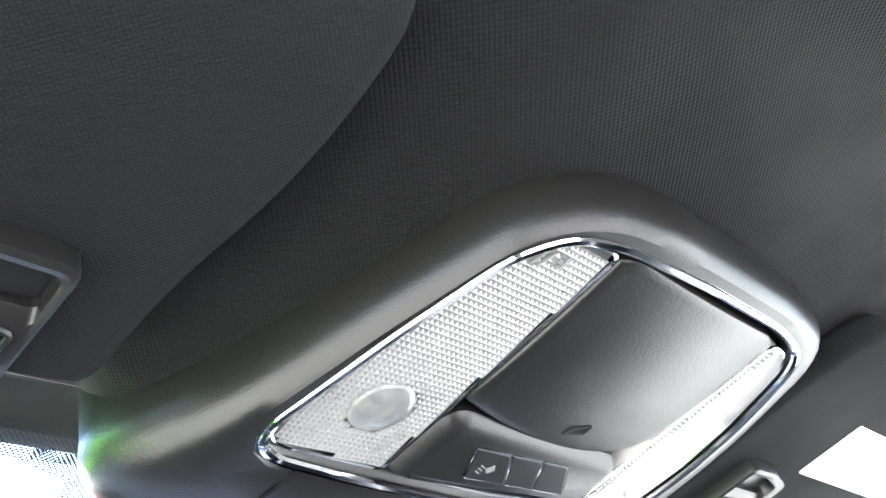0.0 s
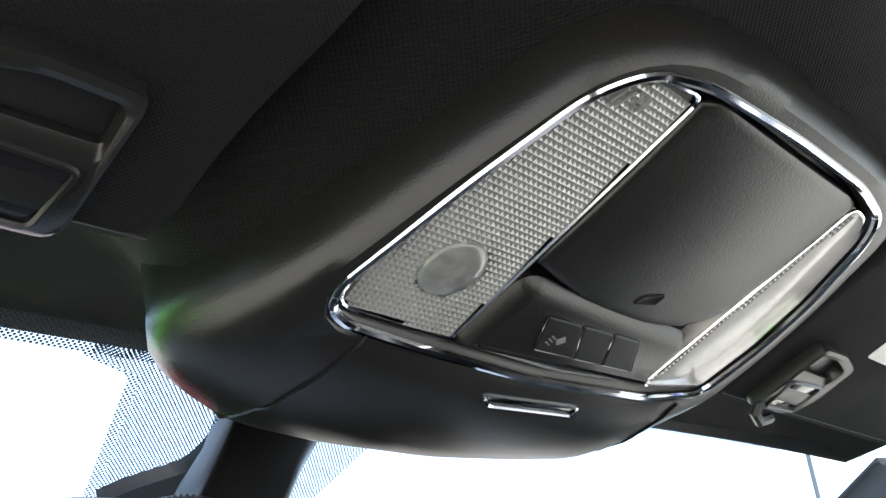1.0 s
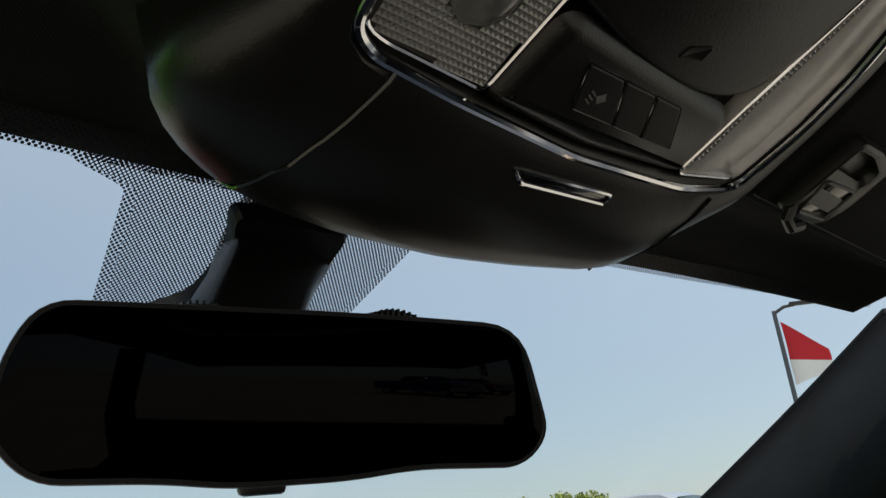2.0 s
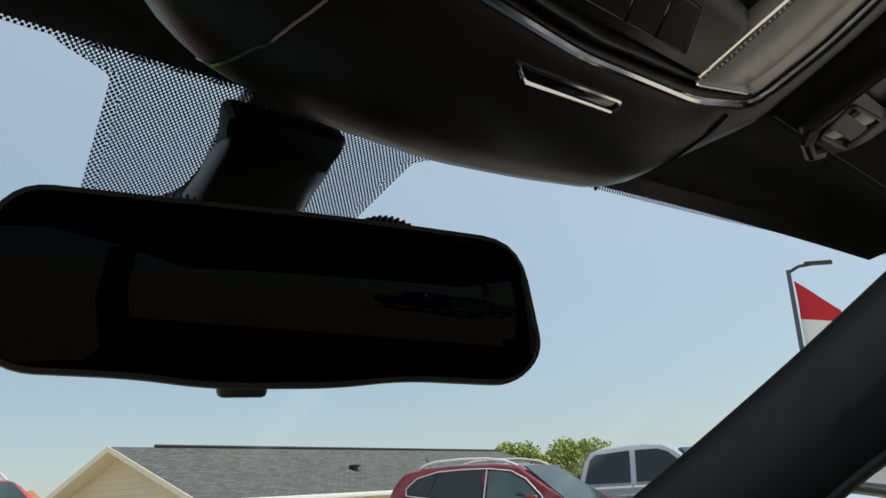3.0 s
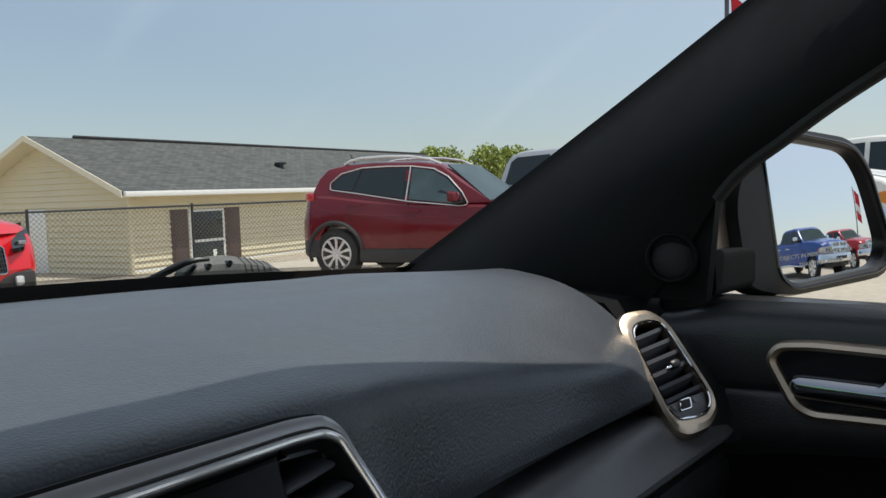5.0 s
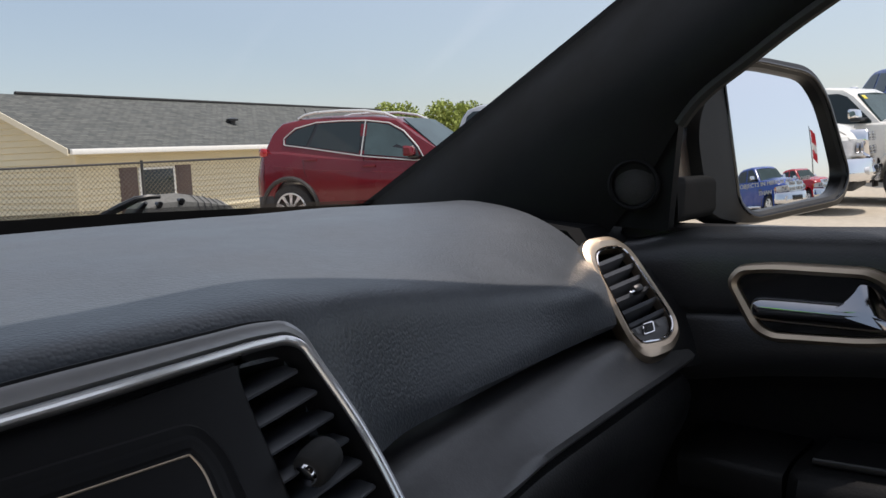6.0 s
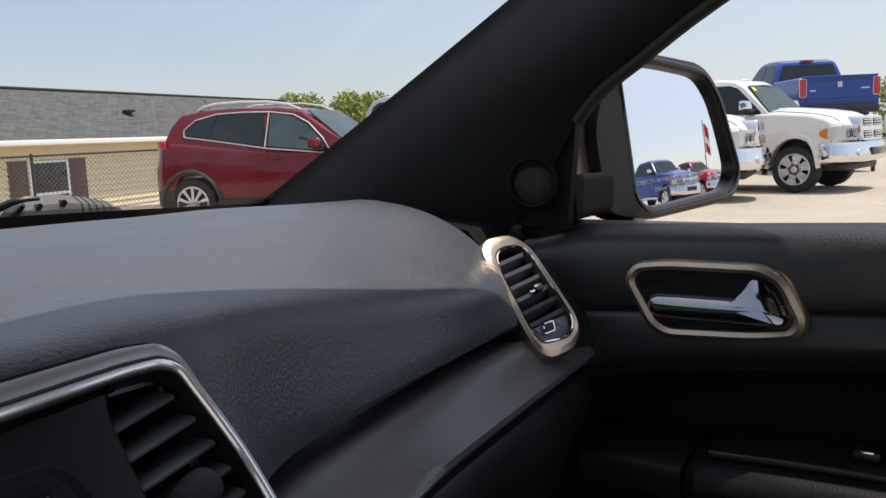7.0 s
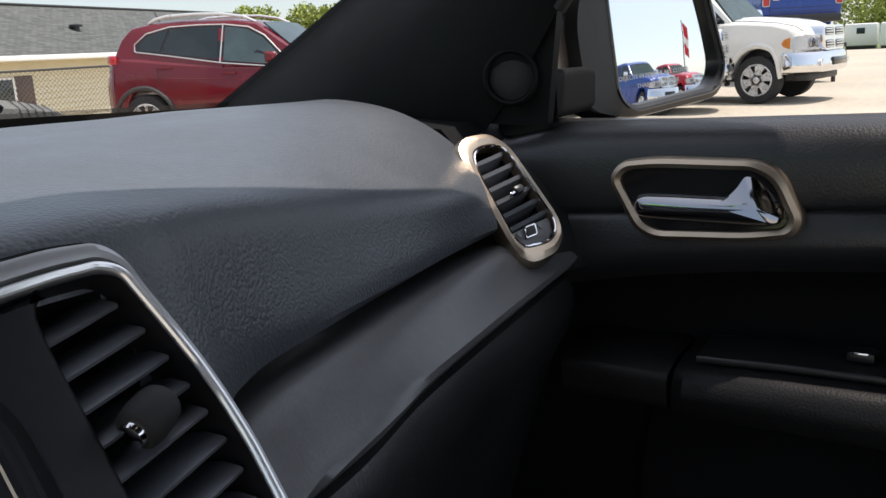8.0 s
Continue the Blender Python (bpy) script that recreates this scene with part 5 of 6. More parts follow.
        part("tail_lamp", box((-1.99, s * 0.78, 1.20), (0.20, 0.20, 0.13), 0.04), M_TAILLAMP, v)
        hl = part("headlamp", loft([[Vector((x, s * y, z + dz)) for x, y, z in ((2.16, 0.90, 0.76), (2.25, 0.74, 0.73), (2.27, 0.61, 0.72), (2.25, 0.61, 0.79), (2.16, 0.74, 0.86), (2.02, 0.90, 0.89))] for dz in (-0.02, 0.02)]), M_GLOSSBLACK, v, "slim headlamp with a dark lens")
        part("lamp_lens", box((2.235, s * 0.74, 0.790), (0.06, 0.10, 0.035), 0.010), M_LAMPGLASS, hl)
        part("fog_lamp", box((2.27, s * 0.70, 0.45), (0.05, 0.16, 0.09), 0.02), M_HEADLAMP, v)
        for ax in (1.38, -1.32):
            wheel(v, ax, s * 0.80, 0.365, 0.23, 10, s)
    hw = 0.60
    part("windscreen", loft([[Vector((x, y, z)) for x, y, z in ((1.035, -0.80, 1.075), (1.075, 0, 1.08), (1.035, 0.80, 1.075), (0.36, 0.60, 1.585), (0.385, 0, 1.60), (0.36, -0.60, 1.585))], [Vector((x + 0.012, y, z + 0.014)) for x, y, z in ((1.035, -0.80, 1.075), (1.075, 0, 1.08), (1.035, 0.80, 1.075), (0.36, 0.60, 1.585), (0.385, 0, 1.60), (0.36, -0.60, 1.585))]]), M_SCREENGLASS, v, "windscreen")
    part("wiper", tube([(1.06, -0.62, 1.085), (0.985, -0.05, 1.145)], 0.010, 5), M_BLACK, v)
    nose = lambda z: table(z, [0.50, 0.55, 0.74, 0.80], [2.292, 2.30, 2.24, 2.18])
    for i in range(-3, 4):
        so_ = rpoly([(i * 0.158 - 0.048, 0.53), (i * 0.158 + 0.048, 0.53), (i * 0.158 + 0.056, 0.77), (i * 0.158 - 0.056, 0.77)], 0.032, 4)
        slot_ = part("grille_slot", loft([[Vector((nose(z) + dx, y, z)) for y, z in so_] for dx in (-0.08, 0.008)]), M_GLOSSBLACK, v, "dark grille slot with a bright rim")
        part("slot_rim", tube([Vector((nose(z) + 0.012, y, z)) for y, z in so_], 0.008, 5, closed=True), M_DARKCHROME, slot_)
        part("slot_mesh", lines_of([[Vector((nose(z) + 0.010, i * 0.158 + y0, z)) for z in (0.55, 0.65, 0.75)] for y0 in (-0.024, 0.0, 0.024)] + [[Vector((nose(z) + 0.010, i * 0.158 + y0, z)) for y0 in (-0.044, 0.044)] for z in (0.58, 0.62, 0.66, 0.70, 0.74)], 0.004), M_CLAD, slot_)
    for q in range(4):
        z = 0.815
        part("hood_badge", box((2.165, -0.105 + 0.07 * q, z), (0.02, 0.045, 0.03), 0.006), M_SATIN, v, "bright badge on the hood edge")
    part("hood", surf(lambda x, y: Vector((x, y, span(prof, x)[1] + 0.006 + 0.050 * (1 - (abs(y) / 0.78) ** 4) * smooth01((2.14 - x) / 0.4))), steps(1.0, 2.10, 18), steps(-0.78, 0.78, 24)), colour, v, "domed hood")
    part("bumper_trim", box((2.27, 0, 0.42), (0.16, 1.7, 0.24), 0.05), M_CLAD, v)
    part("hood_decal", loft([[Vector((x, y, table(x, [1.0, 1.35, 1.85, 2.12], [1.052, 1.026, 0.956, 0.866]) + 0.012 + 0.050 * smooth01((2.14 - x) / 0.4) + dz)) for x, y in ((1.08, -0.36), (1.08, 0.36), (1.5, 0.34), (1.80, 0.20), (1.80, -0.20), (1.5, -0.34))] for dz in (0, 0.003)]), colour if "dark red" in label else M_CLAD, v)
    # the body rounds off towards its ends in plan
    for child in [c for c in v.children_recursive if c.type == "MESH" and not (c.name.startswith(("wheel", "rim", "spokes", "arch", "sill")))]:
        for vert in child.data.vertices:
            x, w = vert.co.x, (abs(vert.co.y) / 0.93) ** 3
            if x < -1.45:
                vert.co.x += 0.34 * min(1, (-1.45 - x) / 0.6) * w
            elif x > 1.75:
                vert.co.x -= 0.30 * min(1, (x - 1.75) / 0.5) * w
    part("aerial", tube([(-1.5, 0.1, 1.64), (-1.6, 0.1, 1.85)], 0.008, 5), M_BLACK, v)
    return v


def pickup(label, colour, chrome=True, tall=1.0, cab=0.0):
    v = thing("pickup_truck", (0, 0, 0), label, "truck")
    prof = [(-2.96, 0.62), (-3.0, 1.0), (-3.0, 1.40), (-1.14, 1.40), (-1.10, 1.32), (0.6, 1.32), (1.12, 1.37), (1.6, 1.37), (2.2, 1.32), (2.66, 1.25), (2.86, 1.16), (2.92, 1.00), (2.92, 0.62), (2.52, 0.52)] + arc(1.95, 0.44, 0.52, 5, 182)[1:-1] + [(1.38, 0.46), (-1.28, 0.46)] + arc(-1.85, 0.44, 0.50, 2, 178)[1:-1] + [(-2.45, 0.50)]
    hwb = lambda z: table(z, [0.4, 0.6, 1.0, 1.25, 1.42], [0.96, 0.99, 1.0, 0.975, 0.94])
    part("body", shell(prof, hwb, LAY), colour, v)
    roofp = [(-1.10, 1.27), (-1.02, 1.70), (-0.92, 1.86), (-0.70, 1.935), (0.0, 1.965), (0.35, 1.93), (0.58, 1.82), (1.18, 1.28)]
    hwr = lambda z: table(z, [1.25, 1.35, 1.85, 1.92, 1.97], [0.95, 0.93, 0.76, 0.72, 0.66])
    part("roof", shell(roofp, hwr, [(-1, 0.035), (-0.97, 0.012), (-0.85, 0.0), (0, -0.004), (0.85, 0.0), (0.97, 0.012), (1, 0.035)]), colour, v)
    for s in (-1, 1):
        for pts in ([(-0.98, 1.36), (-0.90, 1.74), (-0.80, 1.82), (-0.20, 1.85), (-0.16, 1.35)], [(-0.06, 1.35), (-0.10, 1.85), (0.28, 1.845), (0.45, 1.79), (0.72, 1.58), (0.97, 1.385), (0.97, 1.35)]):
            part("window", pane(pts, hwr, s), M_CARGLASS, v, "tinted side window")
        for cx, rr in ((1.95, 0.54), (-1.85, 0.52)):
            part("arch_lip", tube([Vector((x, s * (hwb(z) + 0.0), z)) for x, z in arc(cx, 0.44, rr, 2, 178, 20)], 0.05, 6), colour, v)
        for sx in ((-1.12, -1.12), (-0.12, -0.12), (0.98, 1.0)):
            line(v, "door_seam", [(sx[0], 1.31), (sx[1], 0.50)], hwb, s, 0.007, M_GLOSSBLACK)
        for hx in (-0.28, 0.78 - 0.9 + 0.0, -0.98):
            part("door_handle", box((hx, s * 1.0, 1.14), (0.22, 0.04, 0.04), 0.012), M_CHROME if chrome else colour, v)
        part("mirror", loft([[Vector((0.76 + dx, s * y, 1.50 + dz)) for dx, dz in rpoly([(-0.10 * k, -0.075 * k), (0.11 * k, -0.07 * k), (0.07 * k, 0.075 * k), (-0.10 * k, 0.08 * k)], 0.04 * k, 3)] for y, k in ((1.02, 0.6), (1.06, 1), (1.20, 1), (1.23, 0.6))]), M_CHROME if chrome else M_BLACK, v, "door mirror cap")
        part("mirror_arm", box((0.80, s * 1.05, 1.41), (0.20, 0.34, 0.06), 0.02), M_BLACK, v)
        part("badge", box((1.22, s * 1.0, 1.02), (0.26, 0.012, 0.05), 0.004), M_CLAD, v)
        part("mud_flap", box((1.36, s * 0.93, 0.50), (0.05, 0.20, 0.34), 0.02), M_BLACK, v)
        part("side_step", tube([(-1.2, s * 0.98, 0.44), (1.3, s * 0.98, 0.44)], 0.045, 8), M_CHROME if chrome else M_BLACK, v)
        wrap = ((2.40, 1.000, 0.985, 1.00), (2.45, 1.006, 0.945, 1.055), (2.55, 1.008, 0.915, 1.085), (2.66, 0.985, 0.90, 1.10), (2.76, 0.92, 0.895, 1.105), (2.83, 0.82, 0.89, 1.11), (2.90, 0.62, 0.89, 1.12), (2.915, 0.56, 0.89, 1.12))
        eye = lambda pts, o: loft([[Vector((x + o * (x - 2.2), s * (y + o * 0.4), z)) for z in (lo, lerp(lo, hi, 0.5), hi)] + [Vector((x - 0.08, s * (y - 0.05), z)) for z in (hi, lo)] for x, y, lo, hi in pts])
        hl = part("headlamp", eye(wrap[2:], 0.012), M_HEADLAMP, v, "clear headlamp wrapped round the corner")
        part("marker", eye(wrap[:3], 0.012), M_AMBER, hl, "amber side marker")
        for ly, lx in ((0.66, 2.905), (0.80, 2.855)):
            part("lamp_bowl", loft([[Vector((lx + dx, s * ly + r * math.cos(a), 1.0 + r * math.sin(a))) for a in [2 * math.pi * i / 16 for i in range(16)]] for dx, r in ((0.0, 0.075), (0.035, 0.070), (0.020, 0.045), (0.016, 0.01))]), M_DARKCHROME, hl)
        part("fog_lamp", loft([[Vector((xx, s * 0.70 + r * 0.10 * math.cos(a), 0.69 + r * 0.055 * math.sin(a))) for a in [2 * math.pi * i / 14 for i in range(14)]] for xx, r in ((2.93, 1), (3.035, 1), (3.03, 0.7))]), M_HEADLAMP, v)
        part("tail_lamp", box((-2.965, s * 0.90, 1.14), (0.10, 0.17, 0.42), 0.03), M_TAILLAMP, v, "red tail lamp")
        part("lamp_rim", tube([Vector((-3.014, s * 0.90 + dy, 1.14 + dz)) for dy, dz in rpoly([(-0.085, -0.21), (0.085, -0.21), (0.085, 0.21), (-0.085, 0.21)], 0.03, 3)], 0.010, 5, closed=True), M_SATIN, v)
        for ax in (1.95, -1.85):
            wheel(v, ax, s * 0.87, 0.41 if tall < 1.1 else 0.435, 0.28, 6, s)
    fr = M_CHROME if chrome else colour
    part("grille_frame", loft([[Vector((x - 0.10 * (z - 0.87), y * k, z)) for y, z in rpoly([(-0.50, 0.87), (0.50, 0.87), (0.58, 1.10), (0.54, 1.25), (-0.54, 1.25), (-0.58, 1.10)], 0.05, 4)] for x, k in ((2.76, 1), (2.985, 1), (3.015, 0.96))]), fr, v, "bright grille shell")
    for sy in (-0.27, 0.27):
        for z0 in (0.895, 1.085):
            op = part("grille_opening", box((0, 0, 0), (0.06, 0.44, 0.135), 0.03, pose(3.0 - 0.1 * (z0 - 0.80), sy, z0 + 0.068, 0, -6, 0)), M_GLOSSBLACK, v)
            for q in range(3):
                part("grille_bar", box((3.032 - 0.1 * (z0 + q * 0.04 - 0.80), sy, z0 + 0.028 + q * 0.04), (0.012, 0.42, 0.016), 0.004), fr, op)
    nosepath = [(2.40, 1.005), (2.52, 1.03), (2.66, 1.025), (2.80, 0.96), (2.93, 0.82), (3.03, 0.58), (3.08, 0.28)]
    nosepath = [(x, -y) for x, y in nosepath] + [(3.09, 0.0)] + [(x, y) for x, y in reversed(nosepath)]
    sect = [(-0.06, 0.54), (0.0, 0.555), (0.030, 0.60), (0.036, 0.68), (0.018, 0.73), (0.022, 0.80), (-0.004, 0.855), (-0.09, 0.868)]
    part("front_bumper", loft([[Vector((x + o, y * (1 + 0.9 * o), z)) for o, z in sect] for x, y in nosepath]), fr, v, "bright front bumper")
    part("intake", box((3.09, 0, 0.70), (0.08, 0.74, 0.13), 0.03), M_GLOSSBLACK, v)
    part("hood", surf(lambda x, y: Vector((x, y, span(prof, x)[1] + 0.010 + 0.040 * (1 - (abs(y) / 0.80) ** 3) * smooth01((2.92 - x) / 0.35) + 0.018 * smooth01((0.40 - abs(y)) / 0.10) * smooth01((2.8 - x) / 0.3))), steps(1.16, 2.88, 26), steps(-0.80, 0.80, 32)), colour, v, "domed hood with a raised centre")
    part("valance", box((2.80, 0, 0.47), (0.30, 1.6, 0.14), 0.04), M_CLAD, v)
    part("rear_bumper", box((-3.03, 0, 0.62), (0.20, 1.86, 0.20), 0.04), M_BLACK, v)
    for z in (0.88, 1.30):
        part("tailgate_crease", box((-3.013, 0, z), (0.008, 1.56, 0.012), 0.003), M_GLOSSBLACK, v)
    part("tailgate", loft([[Vector((x, y, z)) for y, z in rpoly([(-0.80, 0.80), (0.80, 0.80), (0.80, 1.40), (-0.80, 1.40)], 0.02, 2)] for x in (-2.95, -3.012)]), colour, v)
    part("tailgate_lip", box((-3.0, 0, 1.385), (0.10, 1.84, 0.05), 0.015), colour, v)
    part("tailgate_badge", box((-3.018, 0, 1.20), (0.012, 0.12, 0.13), 0.01), M_SATIN, v)
    part("tailgate_badge", box((-3.016, -0.62, 1.10), (0.010, 0.20, 0.035), 0.004), M_SATIN, v)
    part("tailgate_badge", box((-3.016, 0.66, 1.07), (0.010, 0.16, 0.035), 0.004), M_SATIN, v)
    part("rear_window", loft([[Vector((x - dx, y, z)) for x, y, z in ((-1.085, -0.78, 1.44), (-1.085, 0.78, 1.44), (-1.00, 0.66, 1.80), (-1.00, -0.66, 1.80))] for dx in (-0.01, 0.022)]), M_CARGLASS, v, "rear window")
    part("brake_lamp", box((-0.93, 0, 1.90), (0.10, 0.34, 0.05), 0.015), M_TAILLAMP, v)
    part("windscreen", loft([[Vector((x + dx, y, z + dx)) for x, y, z in ((1.125, -0.84, 1.34), (1.15, 0, 1.345), (1.125, 0.84, 1.34), (0.60, 0.68, 1.82), (0.62, 0, 1.84), (0.60, -0.68, 1.82))] for dx in (-0.01, 0.014)]), M_SCREENGLASS, v, "windscreen")
    if cab:
        part("windscreen_sticker", box((0, 0, 0), (0.09, 0.14, 0.006), 0.002, pose(0.688, -0.60, 1.775, 0, 42, 0)), mat("yellow_sticker", (0.75, 0.58, 0.05), 0.5), v, "yellow price sticker")
    part("windscreen_wiper", tube([(1.17, -0.70, 1.36), (1.10, -0.05, 1.42)], 0.010, 5), M_BLACK, v)
    part("underbody", box((0, 0, 0.50), (5.2, 1.3, 0.22), 0.03), M_BLACK, v)
    for ax in (1.95, -1.85):
        part("inner_arch", box((ax, 0, 0.70), (1.10, 1.36, 0.52), 0.05), M_BLACK, v)
    # a heavy-duty body stands taller, with the cab further forward
    for child in [c for c in v.children_recursive if c.type == "MESH" and not c.name.startswith(("wheel", "rim", "spokes"))]:
        move = cab if child.name.startswith(("roof", "window", "windscreen", "mirror", "rear_window", "brake_lamp")) else 0.0
        for vert in child.data.vertices:
            x = vert.co.x
            if x > 2.2 and not child.name.startswith(("headlamp", "marker", "lamp_bowl", "front_bumper", "grille", "fog", "intake")):
                vert.co.x -= 0.25 * min(1, (x - 2.2) / 0.6) * abs(vert.co.y) ** 3
            vert.co.x += move
            vert.co.z = 0.5 + (vert.co.z - 0.5) * tall if vert.co.z > 0.5 else vert.co.z
    return v


def heading(x, y, hx, hy, z=0.0):
    return pose(x, y, z, 0, 0, math.degrees(math.atan2(hy, hx)))


red_suv = suv("dark red compact SUV with silver roof rails, parked on the lot", paint("dark_red_paint", (0.13, 0.005, 0.011)))
red_suv.matrix_basis = heading(8.83, 8.80, 0.345, -0.939)
bright_suv = suv("bright red compact SUV with a slotted grille, parked nose-on", paint("bright_red_paint", (0.62, 0.012, 0.018)))
bright_suv.matrix_basis = heading(1.66, 10.14, 0.12, -0.99, 0.10)
white_truck = pickup("white crew-cab pickup truck with chrome bumper, parked on the lot", paint("white_paint", (0.74, 0.72, 0.67)), True, 1.17, 0.30)
white_truck.matrix_basis = heading(17.92, 5.49, -0.17, -0.985, -0.19)
tagged(white_truck, group="white pickup trucks")
W2 = (14.6, 6.9)
copy_thing(white_truck, heading(*W2, 0.15, -0.99, -0.18))
grey_truck = pickup("silver-grey crew-cab pickup truck behind the dark red SUV", paint("silver_paint", (0.36, 0.38, 0.41)), False)
grey_truck.matrix_basis = heading(12.1, 8.65, 0.25, -0.97, -0.06)
blue_truck = pickup("blue pickup truck standing on a display ramp, tailgate outwards", paint("blue_paint", (0.007, 0.050, 0.27)), True, 1.05)
blue_truck.matrix_basis = heading(25.33, 5.67, 0.839, 0.545, 0.75)
blue_two = copy_thing(blue_truck, heading(4.33, -15.15, 0.42, 0.91))
tagged(blue_two, "blue pickup truck with chrome grille, parked behind the car")
red_truck = pickup("bright red pickup truck parked behind the car", paint("red_truck_paint", (0.45, 0.012, 0.02)))
red_truck.matrix_basis = heading(8.0, -18.6, 0.42, 0.91)
# Unseen green car, added only to throw green light into the cabin.
M_GREENPAINT = paint("green_paint", (0.22, 0.75, 0.03))
green_bounce_suv = suv("unseen lime green SUV, added for green bounce light in the cabin", M_GREENPAINT)
green_bounce_suv.matrix_basis = heading(-1.95, 2.85, 0.0, 1)

# display ramp under the blue truck
ramp = thing("display_ramp", (25.33, 5.67, -0.2), "black steel display ramp under the blue truck", "ramp")
RM = heading(25.33, 5.67, 0.839, 0.545, -0.2)
for s in (-1, 1):
    part("runway", box((0, 0, 0), (6.2, 0.5, 0.10), 0.01, RM @ pose(0, s * 0.86, 0.90)), M_BLACK, ramp)
    for lx in (-3.0, -1.0, 1.0, 3.0):
        part("leg", box((0, 0, 0), (0.08, 0.08, 0.86), 0.008, RM @ pose(lx, s * 0.86, 0.43)), M_BLACK, ramp)
    for lz in (0.2, 0.45):
        part("rail", box((0, 0, 0), (6.0, 0.04, 0.05), 0.006, RM @ pose(0, s * 0.86, lz)), M_BLACK, ramp)
for lx in (-3.0, 3.0):
    part("cross_bar", box((0, 0, 0), (0.06, 1.7, 0.05), 0.006, RM @ pose(lx, 0, 0.30)), M_BLACK, ramp)

# ---- house ----
HC, HA = Vector((11.46, 24.45, -0.98)), math.atan2(0.266, 0.964)
HM = Matrix.Translation(HC) @ Matrix.Rotation(HA, 4, "Z")
house = thing("house", HC, "single-storey house with cream lap siding and a grey shingle roof", "house")
M_SIDING = mat("cream_siding", (0.66, 0.59, 0.42), 0.6, var=0.05, scale=1.0)
M_WHITE = mat("white_trim", (0.80, 0.79, 0.75), 0.5, var=0.05)
M_RAKE = mat("cream_trim", (0.72, 0.65, 0.50), 0.55, var=0.05)
M_SHUTTER = mat("brown_shutter", (0.075, 0.045, 0.042), 0.6)


def shingle_material():
    m = mat("grey_shingles", (0.10, 0.10, 0.105), 0.95, var=0.3, scale=3, fine=16)
    n, ln = m.node_tree.nodes, m.node_tree.links
    b = n["Principled BSDF"]
    br = n.new("ShaderNodeTexBrick")
    br.inputs["Scale"].default_value = 1.0
    br.inputs["Brick Width"].default_value, br.inputs["Row Height"].default_value, br.inputs["Mortar Size"].default_value = 0.32, 0.14, 0.012
    br.inputs["Color1"].default_value, br.inputs["Color2"].default_value, br.inputs["Mortar"].default_value = (0.066, 0.072, 0.068, 1), (0.118, 0.122, 0.112, 1), (0.04, 0.04, 0.04, 1)
    uv = n.new("ShaderNodeUVMap")
    ln.new(uv.outputs[0], br.inputs["Vector"])
    ln.new(br.outputs[0], b.inputs["Base Color"])
    return m


M_SHINGLE = shingle_material()
HL, HW, HH, RISE = 24.0, 7.4, 2.66, 1.62


def siding(length, height, fn, top=None):
    """Lap boards up a wall; fn(s, z, out) gives the place; top(s): the wall's height there."""
    bm, z, b = bmesh.new(), 0.0, 0.19
    while z < height - 1e-6:
        z2 = min(z + b, height)
        s0, s1 = 0.0, length
        if top:
            s0, s1 = top(z2)
            if s1 - s0 < 0.05:
                break
        q = [bm.verts.new(HM @ fn(s, zz, o)) for s, zz, o in ((s0, z + 0.012, 0.055), (s1, z + 0.012, 0.055), (s1, z2, 0.0), (s0, z2, 0.0), (s0, z, 0.0), (s1, z, 0.0))]
        bm.faces.new(q[0:4])
        bm.faces.new((q[0], q[1], q[5], q[4]))
        z = z2
    return bm


